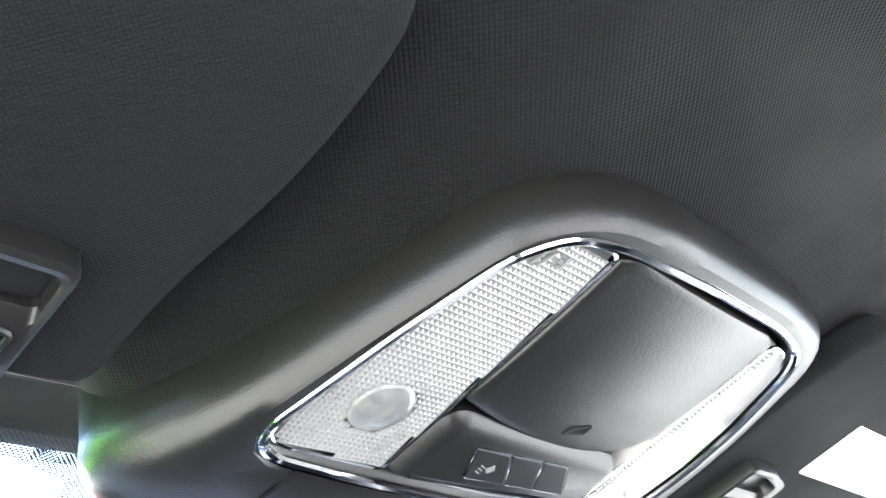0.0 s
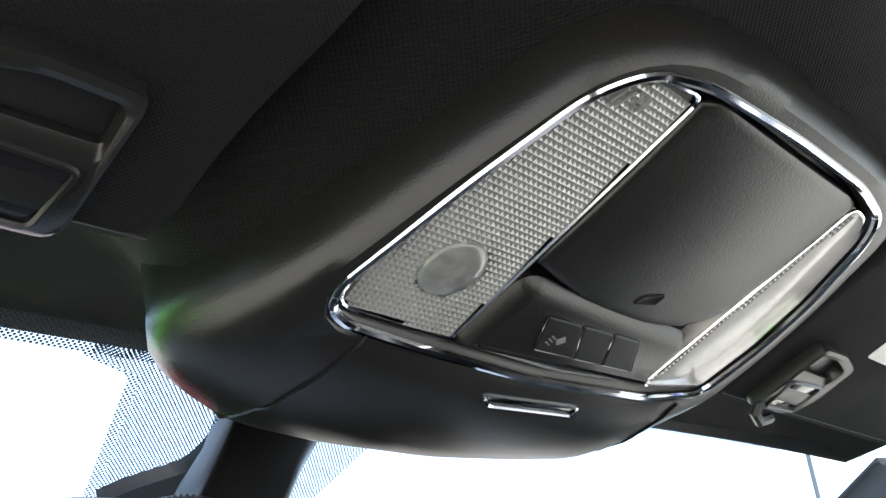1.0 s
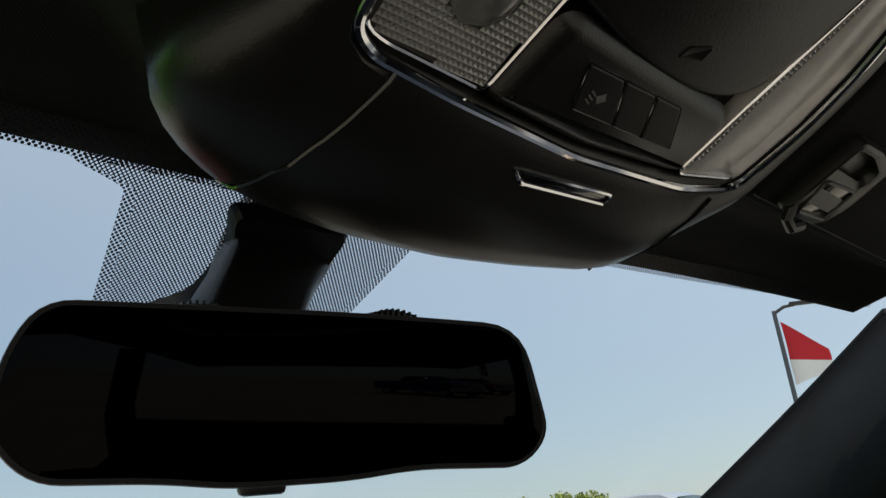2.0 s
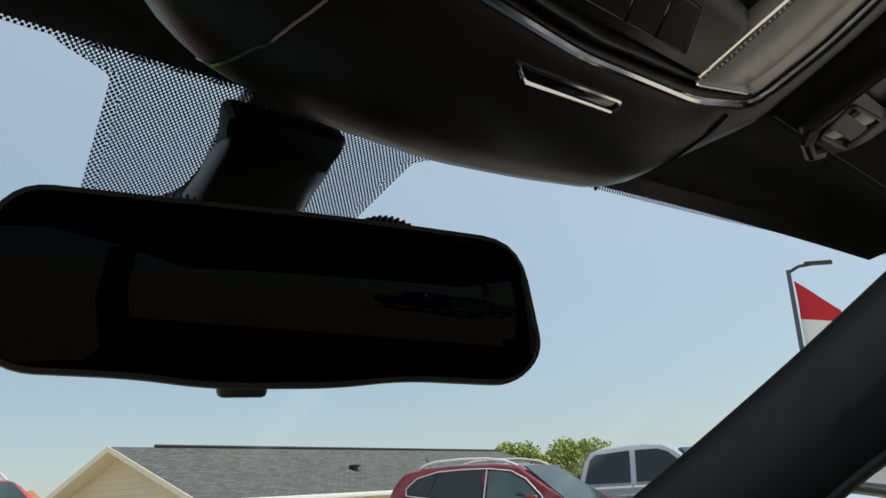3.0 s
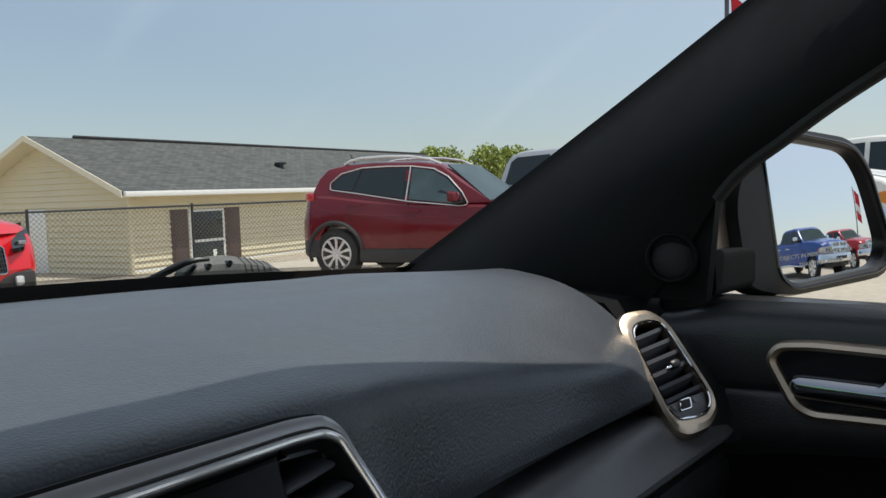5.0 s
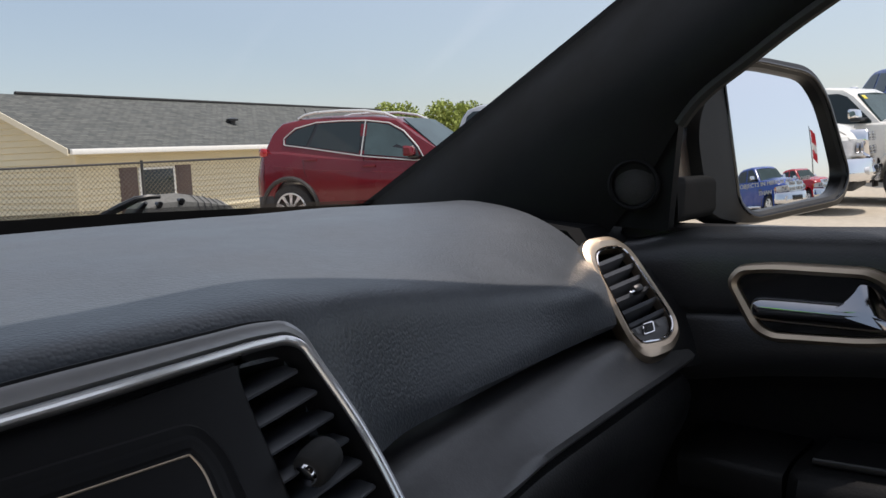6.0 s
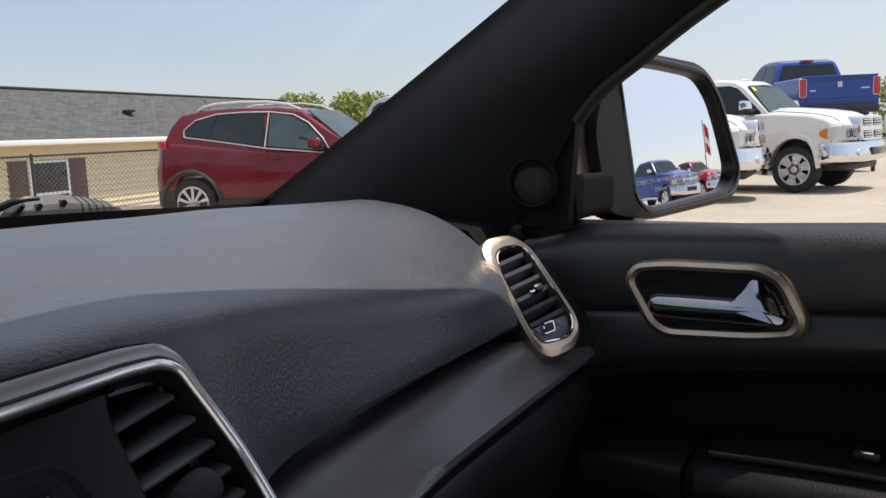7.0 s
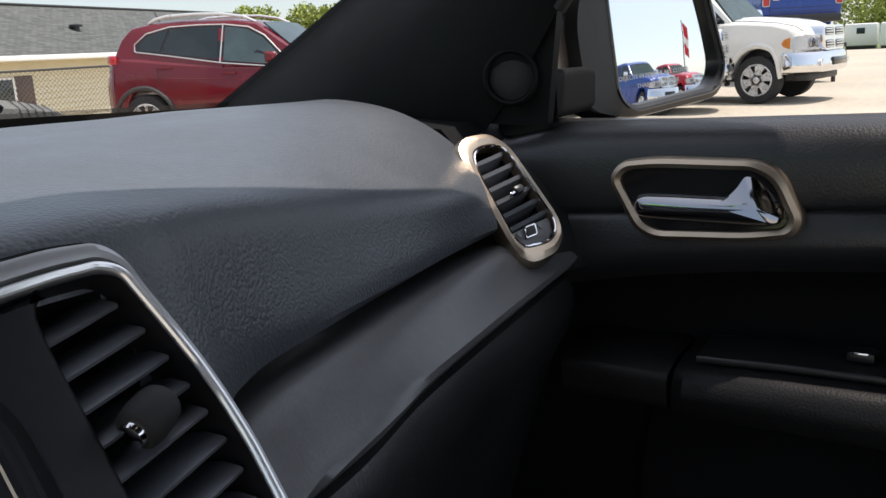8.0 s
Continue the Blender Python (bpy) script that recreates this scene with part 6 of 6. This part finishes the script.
part("front_wall", siding(HL, HH, lambda s, z, o: Vector((s, -o, z))), M_SIDING, house, smooth=False)
part("gable_wall", siding(HW, HH + RISE * 0.98, lambda s, z, o: Vector((-o, s, z)), top=lambda z: (0.0, HW) if z <= HH else (HW / 2 * (z - HH) / RISE, HW - HW / 2 * (z - HH) / RISE)), M_SIDING, house, smooth=False)
part("wall_core", loft([[HM @ Vector((x, y, z)) for y, z in ((0.02, 0), (HW - 0.02, 0), (HW - 0.02, HH), (HW / 2, HH + RISE - 0.05), (0.02, HH))] for x in (0.02, HL)]), M_SIDING, house, smooth=False)
OV = 0.55
for sgn in (0, 1):
    bm = bmesh.new()
    uvl = bm.loops.layers.uv.new("UVMap")
    slope = RISE / (HW / 2)
    y0, yr = (-OV, HW / 2) if sgn == 0 else (HW + OV, HW / 2)
    z0, zr = HH - OV * slope, HH + RISE
    vs_ = [bm.verts.new(HM @ Vector(p)) for p in ((-0.7, y0, z0 + 0.10), (HL + 0.6, y0, z0 + 0.10), (HL + 0.6, yr, zr + 0.10), (-0.7, yr, zr + 0.10))]
    lo_ = [bm.verts.new(HM @ Vector(p)) for p in ((-0.7, y0, z0 - 0.02), (HL + 0.6, y0, z0 - 0.02), (HL + 0.6, yr, zr - 0.02), (-0.7, yr, zr - 0.02))]
    bm.faces.new(vs_)
    bm.faces.new(lo_[::-1])
    for i in range(4):
        bm.faces.new((vs_[i], vs_[(i + 1) % 4], lo_[(i + 1) % 4], lo_[i]))
    ln_ = math.hypot(yr - y0, zr - z0)
    uvs = ((0, 0), (HL + 1.3, 0), (HL + 1.3, ln_), (0, ln_))
    bm.faces.ensure_lookup_table()
    for lp, t in zip(bm.faces[0].loops, uvs):
        lp[uvl].uv = t
    part("roof", bm, M_SHINGLE, house, "grey asphalt shingle roof slope", smooth=False)
    part("rake_soffit", loft([[HM @ Vector((x, y, z)) for y, z in ((y0, z0 - 0.03), (yr, zr - 0.03), (yr, zr - 0.06), (y0, z0 - 0.06))] for x in (-0.70, 0.02)]), M_SIDING, house, smooth=False)
    part("rake_board", loft([[HM @ Vector((-0.735, y, z)) for y, z in ((y0, z0 - 0.08), (yr, zr - 0.06), (yr, zr + 0.12), (y0, z0 + 0.11))], [HM @ Vector((-0.70, y, z)) for y, z in ((y0, z0 - 0.08), (yr, zr - 0.06), (yr, zr + 0.12), (y0, z0 + 0.11))]]), M_RAKE, house, smooth=False)
part("ridge_cap", tube([HM @ Vector((1.1, HW / 2, HH + RISE + 0.13)), HM @ Vector((HL + 0.6, HW / 2, HH + RISE + 0.11))], 0.07, 6), M_RUBBER, house)
ez = HH - OV * RISE / (HW / 2)
part("gutter", box((HL / 2, -OV - 0.05, ez + 0.02), (HL + 1.3, 0.12, 0.16), 0.02, HM), M_WHITE, house, "white gutter")
part("soffit", box((HL / 2, -OV / 2, ez - 0.06), (HL, OV, 0.03), 0, HM), M_SIDING, house, smooth=False)
part("corner_board", box((-0.01, -0.01, HH / 2), (0.12, 0.12, HH), 0.01, HM), M_SIDING, house)
part("plinth", box((HL / 2 - 0.01, -0.012, 0.06), (HL, 0.05, 0.14), 0.01, HM), M_WHITE, house)
win = part("window", box((3.15, -0.03, 0.98), (1.62, 0.08, 1.82), 0.015, HM), M_WHITE, house, "white framed window")
part("pane", box((3.15, -0.068, 1.36), (1.42, 0.02, 0.92), 0.004, HM), M_CARGLASS, win)
part("pane", box((3.15, -0.066, 0.47), (1.42, 0.02, 0.68), 0.004, HM), M_CARGLASS, win)
part("notice", box((3.42, -0.081, 0.36), (0.16, 0.008, 0.34), 0.001, HM), M_LABEL, win, "white paper notice inside the glass")
for sx in (1.93, 4.37):
    sh = part("shutter", box((sx, -0.035, 1.02), (0.72, 0.05, 1.80), 0.01, HM), M_SHUTTER, house, "dark brown panelled shutter")
    for zc, zh in ((0.56, 0.74), (1.46, 0.78)):
        part("shutter_panel", box((sx, -0.066, zc), (0.50, 0.016, zh), 0.012, HM), M_SHUTTER, sh)
dr = part("door", box((-0.03, 4.3, 1.03), (0.08, 1.0, 2.06), 0.012, HM), M_WHITE, house, "white side door")
part("panel", box((-0.076, 4.3, 1.45), (0.02, 0.62, 0.9), 0.008, HM), M_WHITE, dr)
part("wall_lamp", box((-0.08, 5.15, 1.55), (0.12, 0.12, 0.22), 0.03, HM), M_BLACK, house)
part("roof_vent", loft([[HM @ Vector((8.9 + r * math.cos(a), 1.45 + r * math.sin(a), z)) for a in [2 * math.pi * i / 12 for i in range(12)]] for r, z in ((0.13, HH + 0.65), (0.13, HH + 0.84), (0.24, HH + 0.84), (0.24, HH + 0.92), (0.05, HH + 0.97))]), M_BLACK, house, "black roof vent")
far_house = thing("house", (8.2, 43, -1.15), "distant house with an orange-brown roof", "house")
part("wall", box((8.2, 43.0, 0.05), (7.4, 5.4, 2.4), 0.02), M_SIDING, far_house)
part("roof", loft([[Vector((x, y, z)) for x, y, z in ((4.0, 40.0, 1.2), (4.0, 43.0, 2.2), (4.0, 46.0, 1.2))], [Vector((x, y, z)) for x, y, z in ((12.3, 40.0, 1.3), (11.9, 43.0, 2.62), (12.3, 46.0, 1.3))]]), mat("orange_roof", (0.36, 0.17, 0.07), 0.9, var=0.2, fine=8), far_house, smooth=False)

# ---- chain-link fence ----
FA, FB = Vector((1.0, 16.9, -1.0)), Vector((15.5, 15.6, -0.95))
FD = (FB - FA).normalized()
FLEN, FH = (FB - FA).length, 2.08
fence = thing("chain_link_fence", FA, "dark chain-link fence with steel posts between the lot and the house", "fence")
M_WIRE = mat("fence_wire", (0.13, 0.11, 0.08), 0.6)
M_POST = mat("fence_post", (0.03, 0.03, 0.03), 0.5)
bm = bmesh.new()
pitch, wr = 0.095, 0.0034
up = Vector((0, 0, 1))
nn = FD.cross(up)
for d in (-1, 1):
    s = -FH
    while s < FLEN + FH:
        a0, a1 = (s, 0.0), (s + FH, FH)
        lo_s, hi_s = max(0, a0[0]), min(FLEN, a1[0])
        if hi_s - lo_s > 0.02:
            p = FA + FD * (lo_s if d > 0 else FLEN - lo_s) + up * (lo_s - s) + nn * 0.004 * d
            q = FA + FD * (hi_s if d > 0 else FLEN - hi_s) + up * (hi_s - s) + nn * 0.004 * d
            t = (q - p).normalized()
            sd = t.cross(nn) * wr
            vsx = [bm.verts.new(c) for c in (p + sd, q + sd, q + nn * wr * 1.5, p + nn * wr * 1.5, p - sd, q - sd)]
            bm.faces.new((vsx[0], vsx[1], vsx[2], vsx[3]))
            bm.faces.new((vsx[3], vsx[2], vsx[5], vsx[4]))
        s += pitch
tagged(part("mesh", bm, M_WIRE, fence, "woven wire mesh", smooth=False), kind="stuff")
part("top_rail", tube([FA + up * FH, FB + up * FH], 0.022, 8), M_POST, fence)
for sx in (1.5, 4.7, 7.92, 11.2, 14.4):
    p = FA + FD * sx
    part("post", tube([p - up * 0.1, p + up * (FH + 0.05)], 0.030, 8), M_POST, fence)

# ---- lamp post, flag, trees, caravans ----
lamp = thing("street_lamp", (32.6, 15.6, -1.1), "dark grey lot lamp on a tall pole", "street lamp")
part("pole", tube([(32.6, 15.6, -1.2), (32.6, 15.55, 9.2)], [0.11, 0.085], 10), mat("pole_grey", (0.09, 0.10, 0.11), 0.5, metal=0.4), lamp)
part("arm", tube([(32.6, 15.55, 9.1), (32.8, 15.2, 9.30), (33.0, 14.8, 9.32)], 0.07, 8), M_CLAD, lamp)
part("head", box((0, 0, 0), (0.36, 1.05, 0.14), 0.05, pose(33.1, 14.5, 9.32, 6, 0, 20)), M_CLAD, lamp)
flag = thing("flag", (32.6, 15.55, 6.0), "red and white flag on the lamp pole", "flag")
M_FLAGRED = mat("flag_red", (0.55, 0.02, 0.03), 0.8)
part("red_field", surf(lambda s, t: Vector((32.72 + 0.35 * s + 0.06 * math.sin(6 * s + 3 * t), 15.45 - 1.5 * s, lerp(8.75, 7.15, t) - s * lerp(1.50, 0.35, t))), steps(0, 1, 10), steps(0, 1, 8)), M_FLAGRED, flag)
part("white_field", surf(lambda s, t: Vector((32.72 + 0.35 * s + 0.06 * math.sin(6 * s + 3), 15.45 - 1.5 * s, lerp(7.15, 6.1, t) - s * lerp(0.35, -0.35, t))), steps(0, 1, 10), steps(0, 1, 5)), M_WHITE, flag)
flagpole = thing("flagpole", (16.1, -34.3, 0), "tall grey flagpole with a red and white flag behind the trucks", "flagpole")
part("pole", tube([(16.1, -34.3, 0.0), (16.1, -34.3, 6.6)], [0.09, 0.06], 8), M_CLAD, flagpole)
for nm, z0, z1, m_ in (("red_band", 6.3, 5.0, M_FLAGRED), ("white_band", 5.0, 4.3, M_WHITE), ("red_band", 4.3, 3.4, M_FLAGRED)):
    part(nm, surf(lambda q, t: Vector((16.2 + 0.75 * q + 0.05 * math.sin(5 * q), -34.25 + 0.08 * math.sin(7 * q + 2 * t), lerp(z0, z1, t) - 0.5 * q)), steps(0, 1, 8), steps(0, 1, 4)), m_, flagpole)
M_LEAF = mat("leaves", (0.27, 0.32, 0.07), 0.7, var=0.3, scale=1.5, fine=9)
M_BARK = mat("bark", (0.10, 0.075, 0.05), 0.95, var=0.3)


def tree(x, y, h, r, seed, z0=-1.2, leaves=3500):
    rnd = random.Random(seed)
    t = thing("tree", (x, y, z0), "leafy green broad-leaved tree", "tree", "trees beyond the lot")
    bm = tube([(x, y, z0 - 0.1), (x + 0.05, y, z0 + h * 0.35), (x, y + 0.1, z0 + h * 0.7)], [0.045 * h, 0.035 * h, 0.015 * h], 8)
    blobs = []
    for i in range(11):
        a, b = rnd.uniform(0, 6.28), rnd.uniform(0, 1)
        d = r * (0.25 + 0.5 * rnd.random())
        c = Vector((x + d * math.cos(a), y + d * math.sin(a), z0 + h * lerp(0.45, 0.9, b)))
        blobs.append((c, r * rnd.uniform(0.3, 0.5)))
        tube([(x, y, z0 + h * 0.35), tuple(Vector((x, y, z0 + h * 0.5)).lerp(c, 0.5)), tuple(c)], [0.02 * h, 0.012 * h, 0.004 * h], 5, bm=bm)
    part("trunk", bm, M_BARK, t)
    bm = bmesh.new()
    for i in range(leaves):
        c, br = blobs[rnd.randrange(len(blobs))]
        d = Vector((rnd.gauss(0, 1), rnd.gauss(0, 1), rnd.gauss(0, 0.8))).normalized() * br * rnd.uniform(0.55, 1.12)
        s = r * rnd.uniform(0.035, 0.075)
        u = Vector((rnd.gauss(0, 1), rnd.gauss(0, 1), rnd.gauss(0, 1))).normalized()
        w = u.orthogonal().normalized()
        k = u.cross(w)
        p = c + d
        bm.faces.new([bm.verts.new(p + w * s), bm.verts.new(p + k * s * 0.6), bm.verts.new(p - w * s), bm.verts.new(p - k * s * 0.6)])
    tagged(part("crown", bm, M_LEAF, t, smooth=False), kind="stuff")
    return t


tree(43.0, 41.5, 5.7, 2.3, 1, leaves=5000)
tree(45.6, 38.6, 5.4, 2.3, 2, leaves=5000)
tree(61, 26, 5.4, 2.6, 3)
tree(107, 6.5, 7.8, 4.4, 4, -1.6)
tree(104, 10.5, 6.2, 3.6, 5, -1.6)
tree(112, 1.0, 8.2, 4.5, 6, -1.6)
for i, (x, y, l) in enumerate(((101, 11.2, 7.0), (98, 8.0, 5.0), (99, 14.6, 6.0))):
    cv = thing("caravan", (x, y, -1.6), "white caravan parked beyond the lot", "caravan", "caravans beyond the lot")
    part("body", box((x, y, 0.10), (2.4, l * 0.45, 2.3), 0.2), M_WHITE, cv)
    part("window", box((x - 1.21, y, 0.5), (0.05, 0.8, 0.6), 0.02), M_CARGLASS, cv)
    part("chassis", box((x, y, -1.25), (1.8, l * 0.4, 0.5), 0.05), M_CLAD, cv)

# ---- cowl and wiper outside the windscreen ----
cowl = thing("cowl", (0.3, 1.36, 1.04), "grey plastic cowl at the foot of the windscreen", "cowl")
part("panel", surf(lambda x, s: Vector((x, 1.375 - 0.47 * x * x + 0.16 * s, 1.030 + 0.010 * math.sin(math.pi * s) - 0.012 * s)), steps(-0.78, 0.78, 30), steps(0, 1, 8)), M_BLACK, cowl)
M_COWL = mat("weathered_grey_plastic", (0.13, 0.128, 0.12), 0.75, var=0.3, scale=30, fine=300)
cov = part("vent_cover", loft([[Vector((x, 1.305 - 0.47 * (x - 0.3) * x + y, 1.085 + z * k)) for y, z in ((-0.004, 0), (0.004, 0.032), (0.025, 0.044), (0.06, 0.040), (0.075, 0))] for x, k in ((0.478, 0.3), (0.488, 0.80), (0.510, 1.0), (0.535, 1.02), (0.57, 0.86), (0.60, 0.66), (0.618, 0.3))]), M_COWL, cowl, "weathered grey cover with two holes")
for hx, hz in ((0.504, 1.114), (0.534, 1.117)):
    part("hole", loft([[Vector((hx + r * math.cos(a), 1.303 - 0.47 * (hx - 0.3) * hx + dy, hz + r * math.sin(a))) for a in [2 * math.pi * i / 14 for i in range(14)]] for r, dy in ((0.0055, 0.014), (0.0055, 0.0045), (0.003, 0.004))]), M_GLOSSBLACK, cov)
for q in range(5):
    hx = 0.556 + 0.009 * q
    part("rib", tube([Vector((hx, 1.305 - 0.47 * (hx - 0.3) * hx + y, 1.0865 + z * table(hx, [0.535, 0.57, 0.60, 0.618], [1.02, 0.86, 0.66, 0.3]))) for y, z in ((-0.0045, 0.004), (0.0035, 0.032), (0.025, 0.044))], 0.0006, 4), M_BLACK, cov)
wiper = thing("windscreen_wiper", (0.45, 1.27, 1.10), "black windscreen wiper arm at rest", "wiper")
part("arm", tube([(0.395, 1.335, 1.085), (0.424, 1.291, 1.101), (0.440, 1.262, 1.115), (0.455, 1.240, 1.126), (0.472, 1.233, 1.129), (0.488, 1.232, 1.128)], [0.004, 0.0055, 0.006, 0.005, 0.004, 0.003], 8), M_BLACK, wiper)
part("pivot", tube([(0.462, 1.29, 1.085), (0.470, 1.268, 1.104), (0.476, 1.250, 1.120)], [0.009, 0.006, 0.003], 8), M_BLACK, wiper)
part("blade", tube([(0.40, 1.300, 1.090), (0.0, 1.395, 1.078), (-0.3, 1.345, 1.078)], 0.005, 6), M_RUBBER, wiper)
